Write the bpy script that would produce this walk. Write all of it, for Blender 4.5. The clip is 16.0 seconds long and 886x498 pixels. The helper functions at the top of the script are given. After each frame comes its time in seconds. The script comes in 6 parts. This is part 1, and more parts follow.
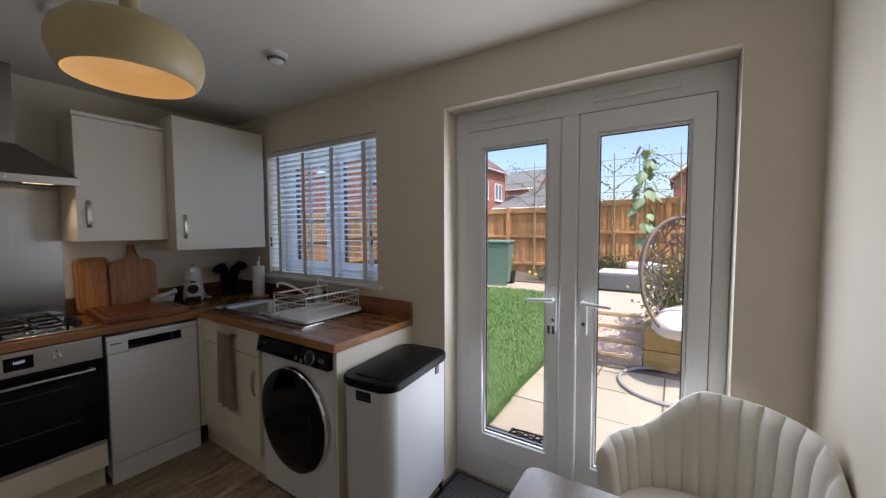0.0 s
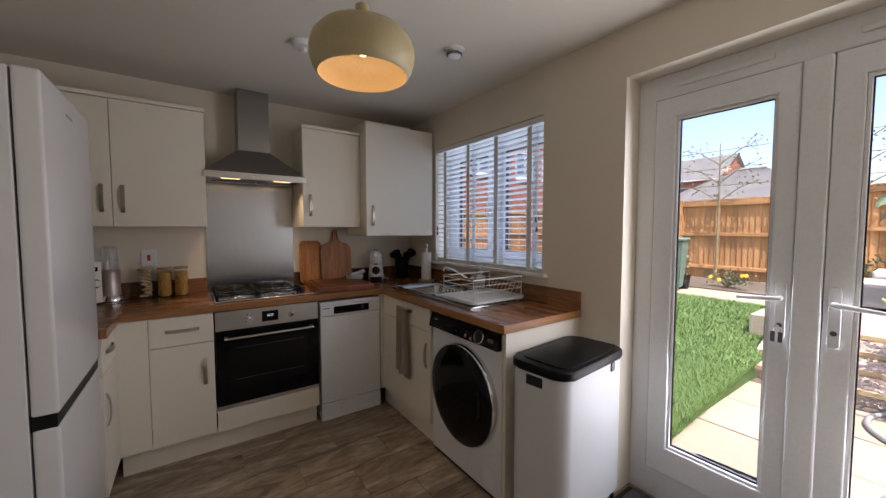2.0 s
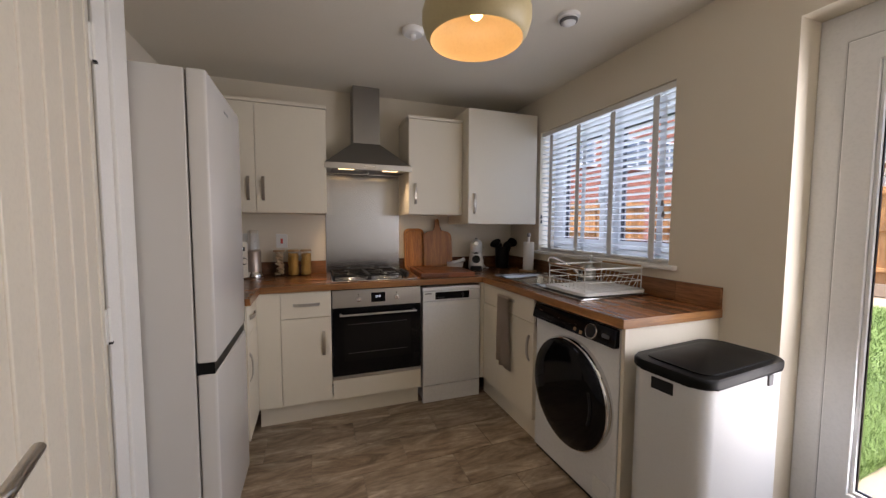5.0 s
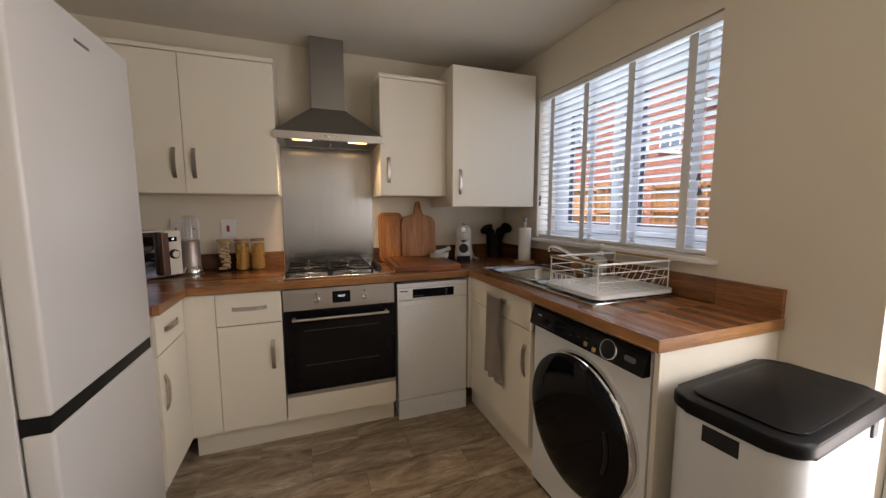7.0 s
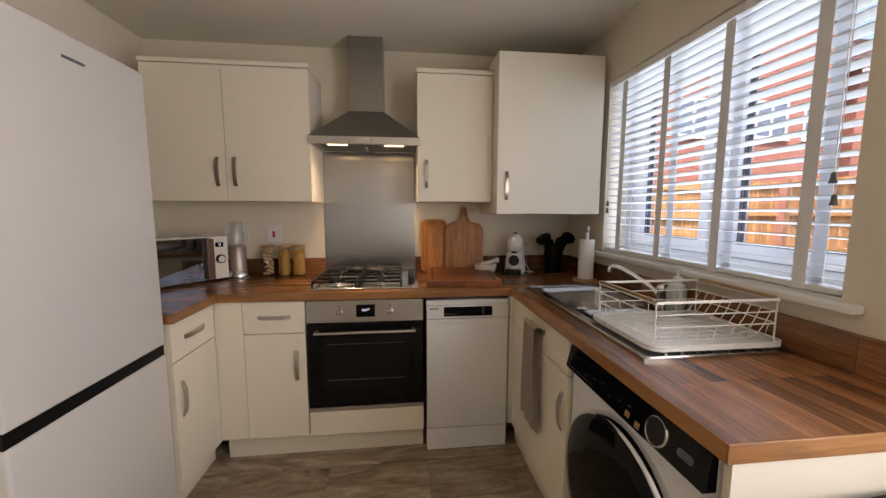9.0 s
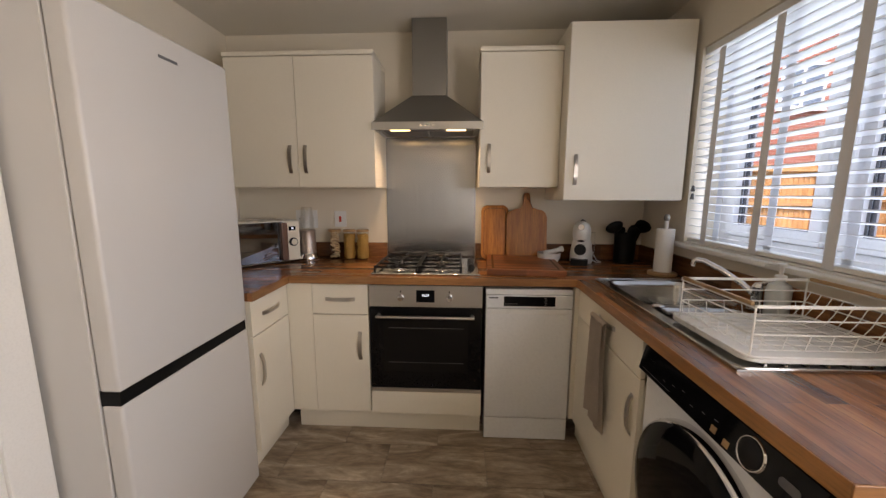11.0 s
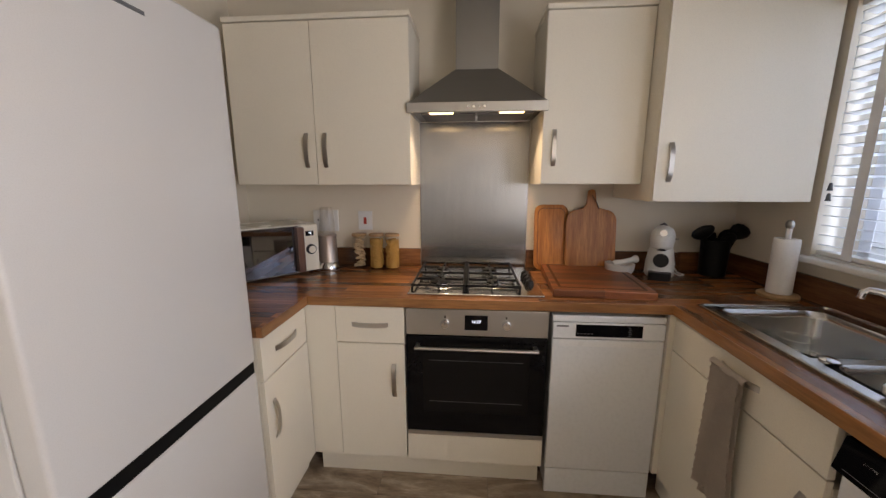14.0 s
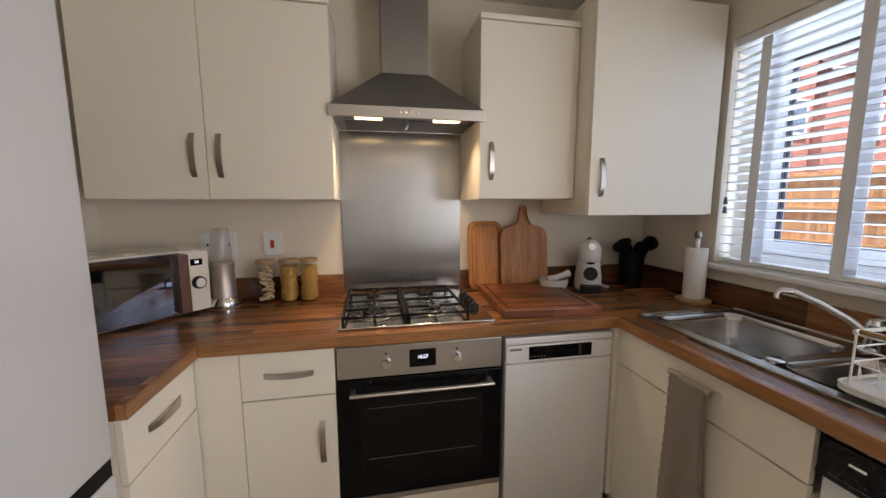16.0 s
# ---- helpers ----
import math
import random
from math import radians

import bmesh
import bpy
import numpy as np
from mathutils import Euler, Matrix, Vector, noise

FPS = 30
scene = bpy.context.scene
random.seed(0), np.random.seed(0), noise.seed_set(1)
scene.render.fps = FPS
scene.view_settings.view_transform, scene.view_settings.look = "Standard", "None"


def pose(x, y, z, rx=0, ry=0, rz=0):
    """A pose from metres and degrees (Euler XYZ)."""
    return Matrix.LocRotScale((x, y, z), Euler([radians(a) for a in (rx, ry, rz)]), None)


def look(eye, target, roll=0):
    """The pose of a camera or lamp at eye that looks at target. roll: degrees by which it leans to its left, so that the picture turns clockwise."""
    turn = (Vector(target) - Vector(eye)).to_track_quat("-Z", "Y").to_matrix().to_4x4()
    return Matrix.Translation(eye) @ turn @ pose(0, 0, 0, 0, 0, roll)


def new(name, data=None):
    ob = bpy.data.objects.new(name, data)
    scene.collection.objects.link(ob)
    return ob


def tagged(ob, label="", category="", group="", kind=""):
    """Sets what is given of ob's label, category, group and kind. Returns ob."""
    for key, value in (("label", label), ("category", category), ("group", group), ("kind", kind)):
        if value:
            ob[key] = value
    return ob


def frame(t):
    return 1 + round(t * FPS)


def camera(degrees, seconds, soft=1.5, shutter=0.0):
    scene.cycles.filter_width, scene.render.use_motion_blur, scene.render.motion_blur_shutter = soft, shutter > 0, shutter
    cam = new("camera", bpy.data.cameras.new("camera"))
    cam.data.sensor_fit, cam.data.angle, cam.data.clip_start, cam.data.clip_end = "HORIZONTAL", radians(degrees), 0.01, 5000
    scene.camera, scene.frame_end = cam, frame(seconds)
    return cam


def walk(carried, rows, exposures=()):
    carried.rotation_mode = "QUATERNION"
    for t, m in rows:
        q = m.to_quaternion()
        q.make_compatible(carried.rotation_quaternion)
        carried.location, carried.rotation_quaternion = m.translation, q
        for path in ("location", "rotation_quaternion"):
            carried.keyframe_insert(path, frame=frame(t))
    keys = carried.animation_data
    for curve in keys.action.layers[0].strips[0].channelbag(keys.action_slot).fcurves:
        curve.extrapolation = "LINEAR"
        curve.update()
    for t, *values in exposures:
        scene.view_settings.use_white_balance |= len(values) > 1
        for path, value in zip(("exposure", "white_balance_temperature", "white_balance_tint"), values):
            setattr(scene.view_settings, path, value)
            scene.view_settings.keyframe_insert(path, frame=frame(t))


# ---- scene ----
cam = camera(101.7, 16.0, 1.4)
PATH = [
    (0, (3.195, -1.68, 1.434), (2.113, -0.002, 1.328), -0.2),
    (0.5, (3.175, -1.716, 1.437), (1.93, -0.155, 1.324), -0.2),
    (1, (3.155, -1.73, 1.424), (1.76, -0.302, 1.311), -0.2),
    (1.5, (3.111, -1.742, 1.384), (1.593, -0.444, 1.28), -0.1),
    (2, (3.079, -1.757, 1.353), (1.442, -0.614, 1.246), -0.0),
    (2.5, (3.068, -1.769, 1.342), (1.333, -0.78, 1.23), 0.0),
    (3, (3.063, -1.766, 1.329), (1.283, -0.86, 1.215), 0.0),
    (3.5, (3.047, -1.758, 1.312), (1.222, -0.948, 1.197), 0.0),
    (4, (3.042, -1.768, 1.303), (1.182, -1.042, 1.188), 0.1),
    (4.5, (3.035, -1.768, 1.296), (1.158, -1.088, 1.183), 0.1),
    (6.8, (2.669, -1.597, 1.279), (0.808, -0.896, 1.066), 0.1),
    (7, (2.616, -1.514, 1.281), (0.752, -0.821, 1.066), -0.1),
    (7.5, (2.501, -1.398, 1.289), (0.636, -0.706, 1.074), 0.0),
    (8, (2.42, -1.314, 1.317), (0.553, -0.628, 1.106), -0.1),
    (8.5, (2.417, -1.185, 1.307), (0.488, -0.699, 1.098), -0.0),
    (9, (2.441, -1.166, 1.326), (0.465, -0.944, 1.11), 0.1),
    (9.5, (2.45, -1.173, 1.342), (0.464, -1.101, 1.124), 0.2),
    (10, (2.446, -1.176, 1.332), (0.458, -1.206, 1.112), 0.2),
    (12.5, (2.249, -1.179, 1.342), (0.291, -1.328, 0.965), 0.0),
    (13, (2.165, -1.238, 1.339), (0.209, -1.397, 0.953), 0.0),
    (13.5, (2.064, -1.33, 1.358), (0.108, -1.498, 0.977), -0.1),
    (14, (2.017, -1.38, 1.392), (0.059, -1.542, 1.018), -0.1),
    (14.5, (2.009, -1.393, 1.424), (0.036, -1.548, 1.141), -0.1),
    (15, (1.932, -1.433, 1.388), (-0.05, -1.491, 1.122), -0.1),
    (15.5, (1.824, -1.494, 1.361), (-0.152, -1.329, 1.104), -0.0),
    (16, (1.816, -1.52, 1.355), (-0.133, -1.147, 1.104), -0.1),
]
walk(cam, [(t, look(eye, target, roll)) for t, eye, target, roll in PATH],
     [(0.0, 0.93, 6100, 18), (1.0, 1.13, 6250, 19), (2.0, 1.36, 6500, 22), (4.5, 1.70, 6750, 22), (7.0, 2.02, 7200, 21), (10.0, 2.12, 7400, 22), (12.5, 2.17, 7250, 22), (14.0, 2.26, 6900, 21), (16.0, 2.28, 6750, 19)])

# ---------- light and world ----------
SUN_DIR = Vector((0.40, -0.20, 0.89)).normalized()
world = bpy.data.worlds.new("world")
scene.world = world
world.use_nodes = True
wn = world.node_tree
sky = wn.nodes.new("ShaderNodeTexSky")
sky.sky_type, sky.sun_disc = "NISHITA", False
sky.sun_elevation = math.asin(SUN_DIR.z)
sky.sun_rotation = math.atan2(SUN_DIR.x, SUN_DIR.y)
sky.air_density, sky.dust_density = 1.0, 2.5
wn.links.new(sky.outputs[0], wn.nodes["Background"].inputs[0])
wn.nodes["Background"].inputs[1].default_value = 0.15

sun = new("sun", bpy.data.lights.new("sun", "SUN"))
sun.data.energy, sun.data.angle, sun.data.color = 3.5, radians(0.6), (1.0, 0.93, 0.82)
sun.matrix_world = look((0, 0, 20), Vector((0, 0, 20)) - SUN_DIR)


def area(name, m, sx, sy, watts, color):
    ob = new(name, bpy.data.lights.new(name, "AREA"))
    ob.data.shape, ob.data.size, ob.data.size_y, ob.data.energy, ob.data.color = "RECTANGLE", sx, sy, watts, color
    ob.matrix_world = m
    return ob


# skylight entering through the glazed doors and the window
area("door_skylight", look((2.76, 0.10, 1.08), (2.76, -1.0, 1.04)), 1.10, 1.66, 9.3, (0.89, 0.95, 1.0))
area("window_skylight", look((1.035, 0.088, 1.565), (1.035, -1.0, 1.565)), 1.14, 0.92, 1.9, (0.61, 0.78, 1.0))

# ---------- materials ----------


def ramp(nt, stops):
    r = nt.nodes.new("ShaderNodeValToRGB")
    r.color_ramp.elements[0].position, r.color_ramp.elements[0].color = stops[0][0], (*stops[0][1], 1)
    r.color_ramp.elements[1].position, r.color_ramp.elements[1].color = stops[-1][0], (*stops[-1][1], 1)
    for p, c in stops[1:-1]:
        e = r.color_ramp.elements.new(p)
        e.color = (*c, 1)
    return r


def nodes_of(name):
    m = bpy.data.materials.new(name)
    m.use_nodes = True
    return m, m.node_tree, m.node_tree.nodes["Principled BSDF"]


def noise_node(nt, vec, scale, detail=4, rough=0.55):
    n = nt.nodes.new("ShaderNodeTexNoise")
    n.inputs["Scale"].default_value, n.inputs["Detail"].default_value, n.inputs["Roughness"].default_value = scale, detail, rough
    if vec:
        nt.links.new(vec, n.inputs["Vector"])
    return n


def coords(nt, stretch=(1, 1, 1), shift=False):
    tc = nt.nodes.new("ShaderNodeTexCoord")
    mp = nt.nodes.new("ShaderNodeMapping")
    mp.inputs["Scale"].default_value = stretch
    nt.links.new(tc.outputs["Object"], mp.inputs["Vector"])
    if shift:
        oi = nt.nodes.new("ShaderNodeObjectInfo")
        ml = nt.nodes.new("ShaderNodeMath")
        ml.operation = "MULTIPLY"
        ml.inputs[1].default_value = 37.0
        nt.links.new(oi.outputs["Random"], ml.inputs[0])
        nt.links.new(ml.outputs[0], mp.inputs["Location"])
    return mp.outputs[0]


def mixc(nt, fac, a, b, mode="MIX"):
    m = nt.nodes.new("ShaderNodeMix")
    m.data_type, m.blend_type = "RGBA", mode
    for sock, v in ((m.inputs[0], fac), (m.inputs[6], a), (m.inputs[7], b)):
        if isinstance(v, (int, float)):
            sock.default_value = v
        elif isinstance(v, tuple):
            sock.default_value = (*v, 1)
        else:
            nt.links.new(v, sock)
    return m.outputs[2]


def add_bump(nt, bsdf, height, strength, dist=0.002):
    b = nt.nodes.new("ShaderNodeBump")
    b.inputs["Strength"].default_value, b.inputs["Distance"].default_value = strength, dist
    nt.links.new(height, b.inputs["Height"])
    nt.links.new(b.outputs[0], bsdf.inputs["Normal"])


def surf(name, a, b, scale=6, rough=0.5, metal=0.0, bump=0.1, fine=120, stretch=(1, 1, 1), rvar=0.1, vary=0.0, coat=0.0, sheen=0.0, dist=0.002, speck=0.35, spec=0.5):
    """Two colours mixed by coarse and fine noise, with gloss variation and fine relief."""
    m, nt, p = nodes_of(name)
    v = coords(nt, stretch, vary > 0)
    n1, n2 = noise_node(nt, v, scale, 5), noise_node(nt, v, fine, 3)
    c = mixc(nt, n1.outputs[0], a, b)
    dark = tuple(x * 0.86 for x in a)
    c = mixc(nt, mix_factor(nt, n2.outputs[0], 0.45, 0.75, speck), c, dark)
    if vary:
        oi = nt.nodes.new("ShaderNodeObjectInfo")
        r = ramp(nt, [(0, (1 - vary,) * 3), (1, (1 + vary * 0.4,) * 3)])
        nt.links.new(oi.outputs["Random"], r.inputs[0])
        c = mixc(nt, 1.0, c, r.outputs[0], "MULTIPLY")
    nt.links.new(c, p.inputs["Base Color"])
    mr = nt.nodes.new("ShaderNodeMapRange")
    mr.inputs[3].default_value, mr.inputs[4].default_value = max(0.02, rough - rvar), min(1, rough + rvar)
    nt.links.new(n1.outputs[0], mr.inputs[0])
    nt.links.new(mr.outputs[0], p.inputs["Roughness"])
    p.inputs["Metallic"].default_value = metal
    p.inputs["Coat Weight"].default_value = coat
    p.inputs["Specular IOR Level"].default_value = spec
    p.inputs["Sheen Weight"].default_value = sheen
    if bump:
        add_bump(nt, p, n2.outputs[0], bump, dist)
    return m


def mix_factor(nt, val, lo, hi, top):
    mr = nt.nodes.new("ShaderNodeMapRange")
    mr.inputs[1].default_value, mr.inputs[2].default_value, mr.inputs[3].default_value, mr.inputs[4].default_value = lo, hi, 0.0, top
    nt.links.new(val, mr.inputs[0])
    return mr.outputs[0]


def wood(name, light, dark, along="X", scale=1.0, rough=0.4, block=None, bump=0.08, vary=0.25):
    """Wood grain along one axis; block = (length, width) adds glued staves of differing tone."""
    m, nt, p = nodes_of(name)
    st = {"X": (1, 12, 12), "Y": (12, 1, 12), "Z": (12, 12, 1)}[along]
    v = coords(nt, tuple(x * scale for x in st), True)
    n1 = noise_node(nt, v, 3.0, 6, 0.6)
    n2 = noise_node(nt, v, 14.0, 5, 0.65)
    r = ramp(nt, [(0.30, dark), (0.52, tuple((x + y) / 2 for x, y in zip(light, dark))), (0.72, light)])
    nt.links.new(n1.outputs[0], r.inputs[0])
    c = mixc(nt, mix_factor(nt, n2.outputs[0], 0.45, 0.7, 0.55), r.outputs[0], tuple(x * 0.55 for x in dark))
    if block:
        bt = nt.nodes.new("ShaderNodeTexBrick")
        bt.offset, bt.inputs["Scale"].default_value = 0.37, 1.0
        bt.inputs["Brick Width"].default_value, bt.inputs["Row Height"].default_value = block
        bt.inputs["Mortar Size"].default_value = 0.0006
        bt.inputs["Color1"].default_value, bt.inputs["Color2"].default_value = (0.42, 0.37, 0.36, 1), (1.55, 1.38, 1.20, 1)
        bt.inputs["Mortar"].default_value = (0.35, 0.33, 0.3, 1)
        tc = nt.nodes.new("ShaderNodeTexCoord")
        mp = nt.nodes.new("ShaderNodeMapping")
        if along == "Y":
            mp.inputs["Rotation"].default_value = (0, 0, radians(90))
        nt.links.new(tc.outputs["Object"], mp.inputs["Vector"])
        nt.links.new(mp.outputs[0], bt.inputs["Vector"])
        c = mixc(nt, 1.0, c, bt.outputs["Color"], "MULTIPLY")
    elif vary:
        oi = nt.nodes.new("ShaderNodeObjectInfo")
        rr = ramp(nt, [(0, (1 - vary,) * 3), (1, (1 + vary * 0.5,) * 3)])
        nt.links.new(oi.outputs["Random"], rr.inputs[0])
        c = mixc(nt, 1.0, c, rr.outputs[0], "MULTIPLY")
    nt.links.new(c, p.inputs["Base Color"])
    p.inputs["Roughness"].default_value = rough
    add_bump(nt, p, n2.outputs[0], bump, 0.001)
    return m


def glass(name, rough=0.0, tint=(1, 1, 1)):
    m, nt, p = nodes_of(name)
    p.inputs["Base Color"].default_value = (*tint, 1)
    p.inputs["Transmission Weight"].default_value, p.inputs["Roughness"].default_value, p.inputs["IOR"].default_value = 1.0, rough, 1.45
    return m


def thin_pane(name, tint=(0.97, 0.98, 0.98), ior=1.35):
    """Window pane: clear with a little mirror gloss."""
    m, nt, p = nodes_of(name)
    tr = nt.nodes.new("ShaderNodeBsdfTransparent")
    tr.inputs[0].default_value = (*tint, 1)
    gl = nt.nodes.new("ShaderNodeBsdfGlossy")
    gl.inputs["Roughness"].default_value = 0.0
    lw = nt.nodes.new("ShaderNodeLayerWeight")
    lw.inputs[0].default_value = 0.5
    pw = nt.nodes.new("ShaderNodeMath")
    pw.operation = "POWER"
    pw.inputs[1].default_value = 5.0
    nt.links.new(lw.outputs["Facing"], pw.inputs[0])
    fr = nt.nodes.new("ShaderNodeMath")
    fr.operation = "MULTIPLY_ADD"
    fr.inputs[1].default_value, fr.inputs[2].default_value = 0.7, ((ior - 1) / (ior + 1)) ** 2
    nt.links.new(pw.outputs[0], fr.inputs[0])
    mx = nt.nodes.new("ShaderNodeMixShader")
    nt.links.new(fr.outputs[0], mx.inputs[0])
    nt.links.new(tr.outputs[0], mx.inputs[1])
    nt.links.new(gl.outputs[0], mx.inputs[2])
    nt.links.new(mx.outputs[0], nt.nodes["Material Output"].inputs[0])
    return m


def glow(name, color, strength):
    m, nt, p = nodes_of(name)
    p.inputs["Emission Color"].default_value, p.inputs["Emission Strength"].default_value = (*color, 1), strength
    p.inputs["Base Color"].default_value = (*color, 1)
    return m


def brick_mat(name, a, b, mortar):
    m, nt, p = nodes_of(name)
    tc = nt.nodes.new("ShaderNodeTexCoord")
    sp = nt.nodes.new("ShaderNodeSeparateXYZ")
    cb = nt.nodes.new("ShaderNodeCombineXYZ")
    ad = nt.nodes.new("ShaderNodeMath")
    nt.links.new(tc.outputs["Object"], sp.inputs[0])
    nt.links.new(sp.outputs[0], ad.inputs[0])
    nt.links.new(sp.outputs[1], ad.inputs[1])
    nt.links.new(ad.outputs[0], cb.inputs[0])
    nt.links.new(sp.outputs[2], cb.inputs[1])
    bt = nt.nodes.new("ShaderNodeTexBrick")
    bt.inputs["Scale"].default_value = 1.0
    bt.inputs["Brick Width"].default_value, bt.inputs["Row Height"].default_value, bt.inputs["Mortar Size"].default_value = 0.225, 0.075, 0.006
    bt.inputs["Color1"].default_value, bt.inputs["Color2"].default_value, bt.inputs["Mortar"].default_value = (*a, 1), (*b, 1), (*mortar, 1)
    nt.links.new(cb.outputs[0], bt.inputs["Vector"])
    n = noise_node(nt, tc.outputs["Object"], 3.0, 5)
    c = mixc(nt, mix_factor(nt, n.outputs[0], 0.4, 0.7, 0.35), bt.outputs["Color"], tuple(x * 0.6 for x in a))
    nt.links.new(c, p.inputs["Base Color"])
    p.inputs["Roughness"].default_value = 0.9
    add_bump(nt, p, bt.outputs["Fac"], 0.3, -0.004)
    return m


